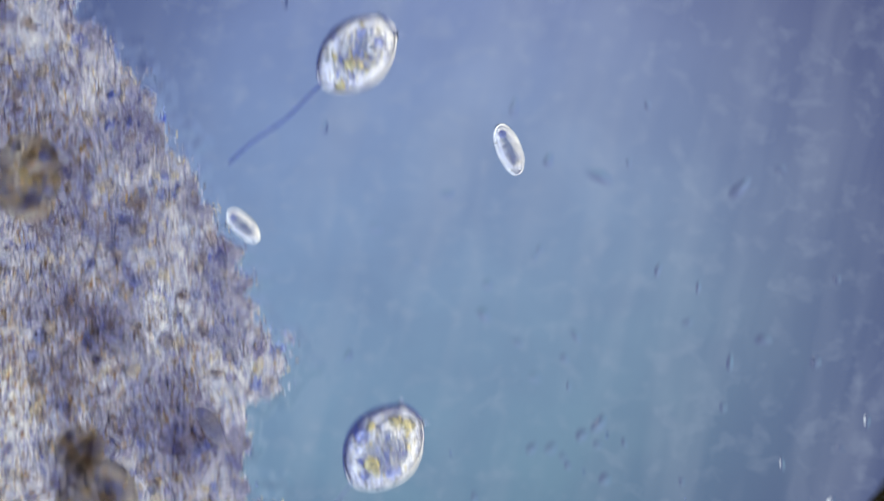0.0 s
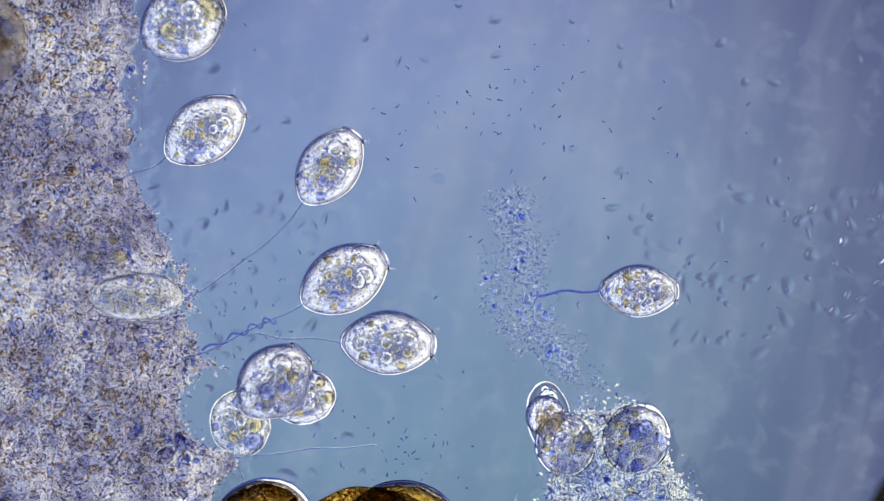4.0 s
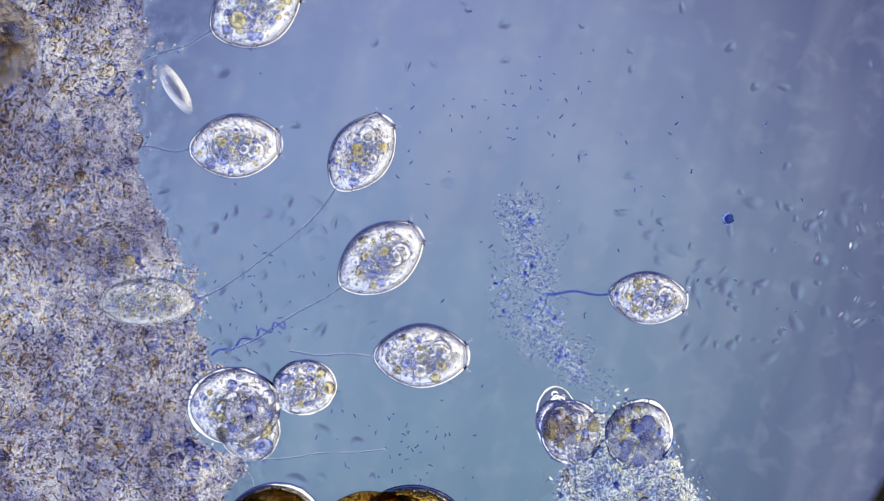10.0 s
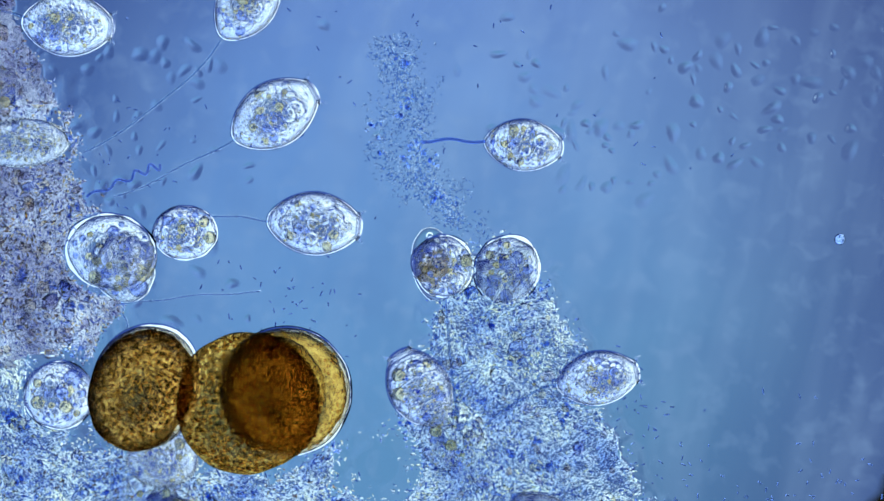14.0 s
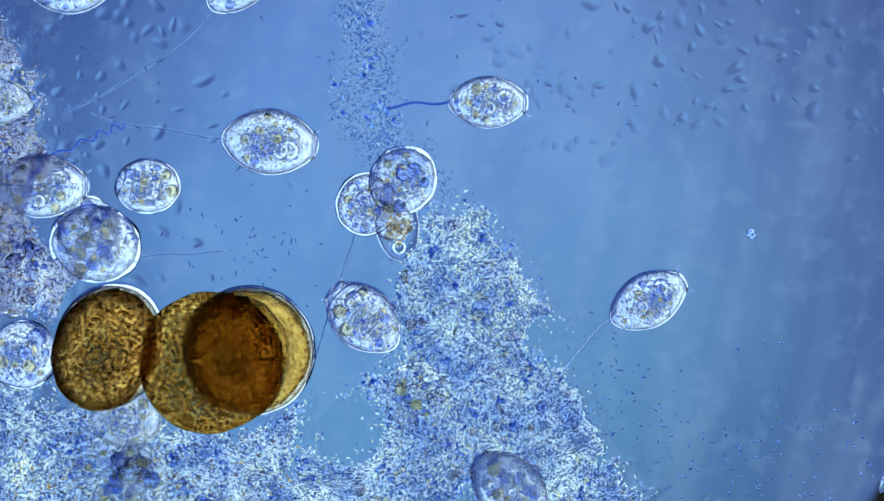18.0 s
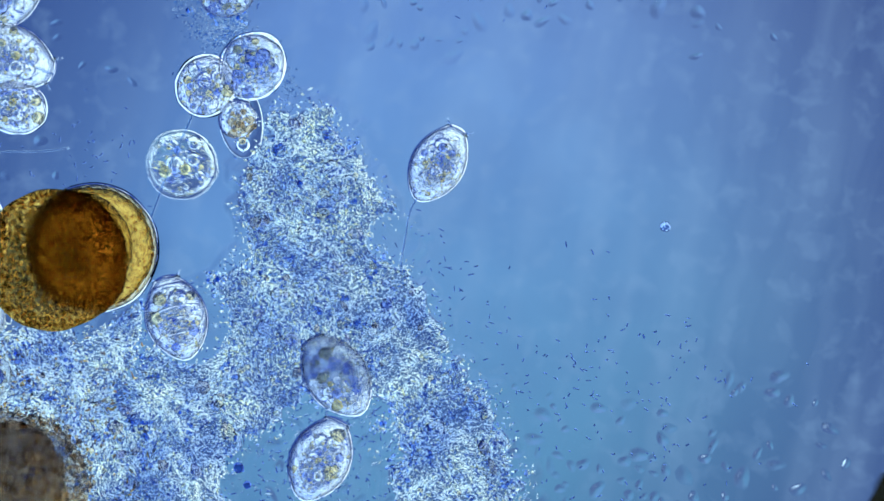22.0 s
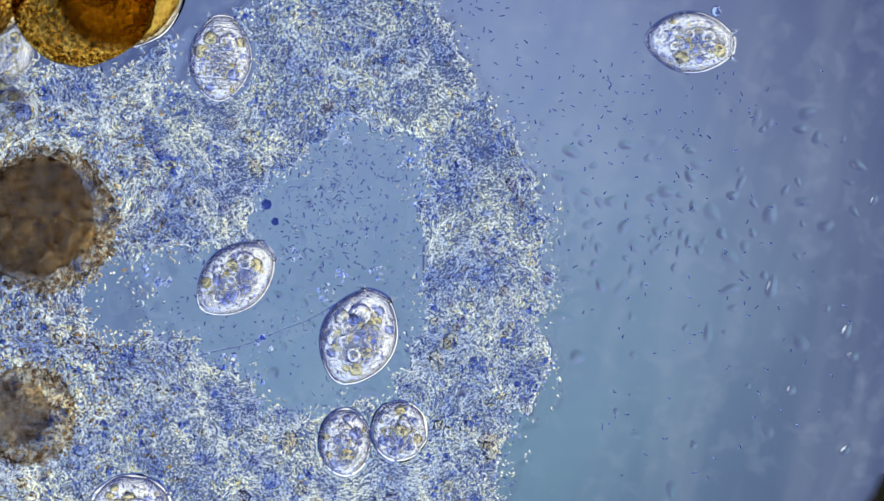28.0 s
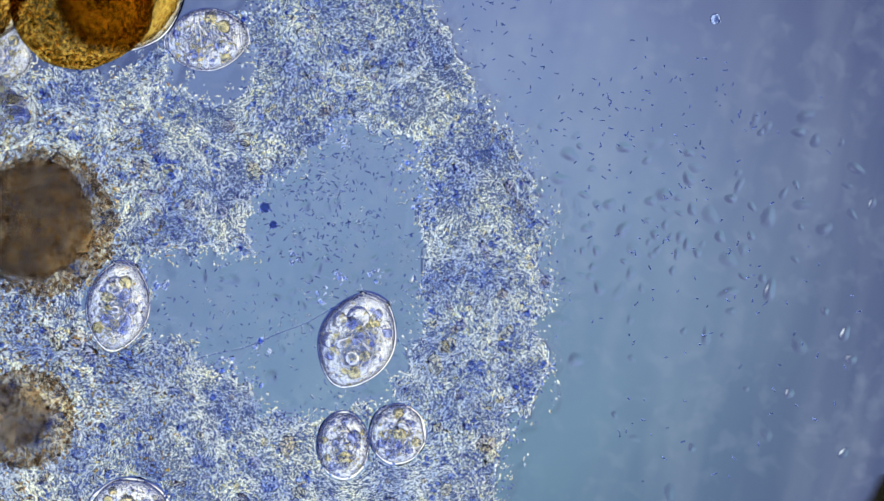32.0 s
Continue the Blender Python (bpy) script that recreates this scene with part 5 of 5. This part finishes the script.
    walk(cell_e, [(0, pose(-0.266, -1.199, 0.36, 0, 0, 120)), (11.5, pose(-0.266, -1.199, 0.36, 0, 0, 120)), (12, pose(-0.234, -1.165, 0.36, 0, 0, 120)), (12.5, pose(-0.169, -1.193, 0.36, 0, 0, 120)), (13, pose(-0.175, -1.194, 0.36, 0, 0, 120)), (14.5, pose(-0.201, -1.174, 0.36, 0, 0, 120)), (16.5, pose(-0.366, -1.007, 0.36, 0, 0, 132)), (17, pose(-0.352, -0.98, 0.36, 0, 0, 132)), (18, pose(-0.345, -0.928, 0.36, 0, 0, 138)), (19, pose(-0.394, -0.895, 0.36, 0, 0, 140)), (19.6, pose(-0.419, -0.921, 0.36, 0, 0, 140)), (20, pose(-0.586, -1.326, 0.36, 0, 0, 120)), (20.5, pose(-0.662, -1.744, 0.36, 0, 0, 105)), (21, pose(-0.6, -1.868, 0.36, 0, 0, 100)), (21.5, pose(-0.6, -1.845, 0.36, 0, 0, 103)), (22, pose(-0.619, -1.813, 0.36, 0, 0, 105)), (23, pose(-0.602, -1.878, 0.36, 0, 0, 105)), (23.5, pose(-0.586, -1.842, 0.36, 0, 0, 107)), (24, pose(-0.549, -1.867, 0.36, 0, 0, 110)), (24.5, pose(-0.529, -1.813, 0.36, 0, 0, 112)), (25, pose(-0.546, -1.803, 0.36, 0, 0, 112)), (25.5, pose(-0.505, -1.856, 0.36, 0, 0, 115)), (26, pose(-0.47, -1.866, 0.36, 0, 0, 115)), (26.5, pose(-0.484, -1.856, 0.36, 0, -3, 115)), (28.5, pose(-0.489, -1.857, 0.36, 0, -15, 60)), (29, pose(-0.547, -1.794, 0.36, 0, -15, 30)), (30, pose(-0.591, -1.721, 0.36, 0, -15, 10)), (32, pose(-0.605, -1.654, 0.36, 0, -15, 5))])
    walk(cell_f, [(0, pose(1.278, -1.15, 0.26, 0, 0, 10)), (11.5, pose(1.278, -1.15, 0.26, 0, 0, 10)), (12, pose(1.271, -1.116, 0.26, 0, 0, 10)), (12.5, pose(1.322, -1.135, 0.26, 0, 0, 10)), (13, pose(1.33, -1.136, 0.26, 0, 0, 10)), (14, pose(1.322, -1.09, 0.26, 0, 0, 10)), (14.5, pose(1.333, -1.009, 0.26, 0, 0, 12)), (16.5, pose(1.658, -0.638, 0.26, 0, 0, 30)), (17, pose(1.939, -0.722, 0.26, 0, 0, 27)), (17.5, pose(2.026, -0.73, 0.26, 0, 0, 28)), (18, pose(2.068, -0.777, 0.26, 0, 0, 30)), (18.5, pose(2.098, -0.762, 0.26, 0, 0, 32)), (19, pose(2.097, -0.739, 0.26, 0, 0, 34)), (19.5, pose(1.94, -0.62, 0.26, 0, 0, 38)), (20, pose(1.831, -0.549, 0.26, 0, 0, 42)), (20.5, pose(1.737, -0.521, 0.26, 0, 0, 47)), (21, pose(1.755, -0.519, 0.26, 0, 0, 53)), (21.5, pose(1.662, -0.491, 0.26, 0, 0, 57)), (22, pose(1.609, -0.492, 0.26, 0, 0, 60)), (22.5, pose(1.572, -0.473, 0.26, 0, 0, 60)), (23, pose(1.597, -0.48, 0.26, 0, 0, 61)), (23.5, pose(1.55, -0.473, 0.26, 0, 0, 61)), (24, pose(1.577, -0.498, 0.26, 0, 0, 62)), (24.3, pose(1.534, -0.503, 0.26, 0, 0, 62)), (32, pose(1.534, -0.503, 0.26, 0, 0, 62))])
    walk(cell_u, [(0, pose(0.085, -1.606, 0.3, 0, 0, 100)), (17, pose(0.085, -1.606, 0.3, 0, 0, 100)), (19.5, pose(0.129, -1.572, 0.3, 0, 0, 100)), (20.2, pose(0.017, -1.264, 0.3, 0, 0, 110)), (20.5, pose(0.037, -1.22, 0.3, 0, 0, 120)), (21, pose(0.022, -1.101, 0.3, 0, 0, 130)), (21.5, pose(-0.066, -0.811, 0.3, 0, 0, 140)), (22, pose(-0.58, -0.483, 0.3, 0, 0, 150)), (22.5, pose(-1.205, -0.128, 0.3, 0, 0, 120)), (23, pose(-1.437, 0.393, 0.3, 0, 0, 95)), (23.5, pose(-1.509, 0.536, 0.3, 0, 0, 95)), (24, pose(-2.093, 0.754, 0.3, 0, 0, 95)), (32, pose(-2.093, 0.754, 0.3, 0, 0, 95))])
    walk(cell_q, [(0, pose(0.917, -2.39, 0.42, 0, 0, 140)), (19, pose(0.917, -2.39, 0.42, 0, 0, 140)), (20, pose(0.744, -2.263, 0.42, 0, 0, 140)), (20.5, pose(0.746, -2.24, 0.42, 0, 0, 140)), (21, pose(0.92, -2.339, 0.42, 0, 0, 140)), (21.5, pose(0.808, -2.267, 0.42, 0, 0, 130)), (22, pose(0.76, -2.308, 0.42, 0, 0, 125)), (22.5, pose(0.776, -2.575, 0.42, 0, 0, 110)), (23, pose(0.981, -3.053, 0.42, 0, 0, 90)), (23.5, pose(0.957, -3.202, 0.42, 0, 0, 60)), (24, pose(1.029, -3.314, 0.42, 0, 0, 30)), (24.5, pose(0.947, -3.318, 0.42, 0, 0, 10)), (25, pose(0.968, -3.337, 0.42, 0, 0, 10)), (25.5, pose(0.897, -3.424, 0.42, 0, 0, 10)), (26, pose(0.885, -3.419, 0.42, 0, 0, 12)), (26.5, pose(0.866, -3.312, 0.42, 0, 0, 20)), (27.5, pose(0.043, -3.604, 0.42, 0, 0, 40)), (28.5, pose(-0.761, -3.78, 0.42, 0, 0, 45)), (28.8, pose(-1.009, -3.751, 0.42, 0, 0, 50)), (29, pose(-1.091, -3.751, 0.42, 0, 0, 52)), (29.3, pose(-1.217, -3.712, 0.42, 0, 0, 60)), (29.6, pose(-1.266, -3.76, 0.42, 0, 0, 62)), (30, pose(-1.392, -3.867, 0.42, 0, 0, 70)), (31, pose(-1.396, -3.935, 0.42, 0, 0, 78)), (32, pose(-1.348, -3.95, 0.42, 0, 0, 80))])
    walk(cell_y, [(0, pose(0.604, -3.189, 0.55, 0, 0, 80)), (21, pose(0.604, -3.189, 0.55, 0, 0, 80)), (21.5, pose(0.672, -2.908, 0.55, 0, 0, 78)), (22, pose(0.604, -3.021, 0.55, 0, 0, 65)), (22.5, pose(0.232, -2.963, 0.55, 0, 0, 35)), (23, pose(0.238, -2.917, 0.55, 0, 0, 14)), (23.5, pose(0.55, -2.668, 0.55, 0, 0, 15)), (24, pose(0.762, -2.717, 0.55, 0, 0, 20)), (24.5, pose(0.918, -2.507, 0.55, 0, 0, 40)), (25, pose(1.065, -2.075, 0.55, 0, 0, 50)), (25.5, pose(1.208, -1.774, 0.55, 0, 0, 30)), (26, pose(1.506, -1.759, 0.55, 0, 0, 8)), (26.5, pose(1.681, -1.739, 0.55, 0, 0, 0)), (27.5, pose(2.858, -1.711, 0.55, 0, 0, -3)), (28.5, pose(4.054, -1.663, 0.55, 0, 0, -5)), (28.8, pose(4.404, -1.586, 0.55, 0, 0, -3)), (29, pose(4.783, -1.552, 0.55, 0, 0, 0)), (29.3, pose(5.108, -1.537, 0.55, 0, 0, 0)), (29.7, pose(5.763, -1.527, 0.55, 0, 0, 0)), (32, pose(5.763, -1.527, 0.55, 0, 0, 0))])
    walk(cell_x, [(0, pose(3.586, -1.524, 0.6, 0, 0, 60)), (2.5, pose(3.586, -1.524, 0.6, 0, 0, 60)), (3, pose(2.465, -0.931, 0.6, 0, 0, 30)), (3.5, pose(1.666, -2.093, 0.6, 0, 0, 0)), (23.4, pose(2.54, -4.153, 0.6, 0, 0, 100)), (24, pose(3.029, -3.46, 0.6, 0, 0, 100)), (24.5, pose(2.578, -2.464, 0.6, 0, 0, 70)), (25, pose(3.143, -1.687, 0.6, 0, 0, 30)), (25.5, pose(4.548, -1.638, 0.6, 0, 0, 10)), (25.9, pose(5.924, -1.509, 0.6, 0, 0, 0)), (32, pose(5.924, -1.509, 0.6, 0, 0, 0))])
    walk(darter, [(0, pose(-1.358, 6.16, 0.3, 0, 0, -68)), (0.1, pose(-1.169, 5.744, 0.3, 0, 0, -65)), (0.2, pose(-1.018, 5.299, 0.3, 0, 0, -75)), (0.3, pose(-0.999, 4.867, 0.3, 0, 0, -88)), (0.5, pose(-1.231, 3.943, 0.3, 0, 0, -100)), (0.7, pose(-1.62, 3.765, 0.3, 0, 0, -200)), (0.8, pose(-1.903, 3.851, 0.3, 0, 0, -230)), (0.9, pose(-1.625, 4.123, 0.3, 0, 0, -245)), (1, pose(-1.298, 4.392, 0.3, 0, 0, -302)), (1.1, pose(-1.134, 4.806, 0.3, 0, 0, -300)), (1.2, pose(-0.95, 5.121, 0.3, 0, 0, -298)), (1.3, pose(-0.746, 5.512, 0.3, 0, 0, -295)), (1.4, pose(-0.628, 5.867, 0.3, 0, 0, -290)), (1.6, pose(-0.483, 5.853, 0.3, 0, 0, -290)), (32, pose(-0.483, 5.853, 0.3, 0, 0, -290))])
    walk(runner, [(0, pose(-3.908, 3.815, 0.75, 0, 0, -55)), (9.7, pose(-3.908, 3.815, 0.75, 0, 0, -55)), (10, pose(-3.343, 2.748, 0.75, 0, 0, -58)), (10.3, pose(-2.457, 1.335, 0.75, 0, 0, -58)), (10.4, pose(-2.279, 1.109, 0.75, 0, 0, -50)), (10.5, pose(-1.961, 0.921, 0.75, 0, 0, -35)), (10.6, pose(-1.539, 0.758, 0.75, 0, 0, -5)), (10.7, pose(-0.999, 0.849, 0.75, 0, 0, 15)), (10.8, pose(-0.514, 1.037, 0.75, 0, 0, 30)), (10.9, pose(-0.116, 1.249, 0.75, 0, 0, 42)), (11.0, pose(-0.340, 1.158, 0.75, 0, 0, 85)), (11.1, pose(-0.379, 1.172, 0.75, 0, 0, 140)), (11.2, pose(-0.613, 0.983, 0.75, 0, 0, 190)), (11.3, pose(-0.950, 1.071, 0.75, 0, 0, 168)), (11.5, pose(-2.046, 1.206, 0.75, 0, 0, 172)), (11.6, pose(-2.386, 1.172, 0.75, 0, 0, 176)), (11.7, pose(-2.910, 1.159, 0.75, 0, 0, 178)), (11.8, pose(-3.256, 1.115, 0.75, 0, 0, 180)), (12, pose(-4.4, 1.15, 0.75, 0, 0, 180)), (32, pose(-4.4, 1.15, 0.75, 0, 0, 180))])
    # stalks that draw in when their cells contract
    for cell, rows in ((cell_z, ((0.0, 0.0), (0.7, 0.0), (0.8, 0.62), (5.5, 0.3), (8.5, 0.05), (32.0, 0.0))),
                       (cell_a, ((0.0, 0.0), (10.7, 0.0), (11.0, 0.42), (16.5, 0.2), (32.0, 0.2))),
                       (cell_c, ((0.0, 0.0), (18.8, 0.0), (19.0, 0.8), (32.0, 0.8))),
                       (cell_d, ((0.0, 0.0), (17.2, 0.0), (17.5, 0.68), (32.0, 0.68))),
                       (cell_r, ((0.0, 0.0), (19.3, 0.0), (19.5, 0.5), (32.0, 0.5)))):
        stalk = next(o for o in cell.children if o.name.startswith("stalk"))
        walk(stalk, [(t, pose(d, 0, 0)) for t, d in rows])
    for ob, mid, k in swarms:
        walk(ob, [(t, pose(mid[0] + 0.07 * math.sin(0.9 * t + k), mid[1] + 0.06 * math.cos(0.7 * t + 2 * k), 0, 0, 0, 2.5 * math.sin(0.5 * t + k))) for t in np.arange(0.0, 32.1, 1.0)])
    walk(lens, [(0, pose(3.427, 0.107, 0.06, 0, 0, 0)), (13, pose(3.427, 0.107, 0.06, 0, 0, 0)), (18, pose(2.976, -0.195, 0.06, 0, 0, 40)), (19, pose(2.65, -1.176, 0.06, 0, 0, 60)), (20, pose(3.045, -1.267, 0.06, 0, 0, 80)), (23, pose(3.626, -0.927, 0.06, 0, 0, 120)), (29, pose(3.783, -1.469, 0.06, 0, 0, 180)), (32, pose(3.783, -1.469, 0.06, 0, 0, 180))])
    walk(speck, [(0, pose(5.395, 4.993, 0.5, 0, 0, 0)), (7.4, pose(5.395, 4.993, 0.5, 0, 0, 0)), (8, pose(1.5, 1.847, 0.5, 0, 0, 0)), (8.5, pose(1.161, 1.505, 0.5, 0, 0, 0)), (9, pose(1.283, 1.587, 0.5, 0, 0, 0)), (9.5, pose(1.294, 1.639, 0.5, 0, 0, 0)), (10, pose(1.376, 1.641, 0.5, 0, 0, 0)), (10.5, pose(1.478, 1.573, 0.5, 0, 0, 0)), (11.2, pose(6.565, 1.874, 0.5, 0, 0, 0)), (32, pose(6.565, 1.874, 0.5, 0, 0, 0))])


motions()
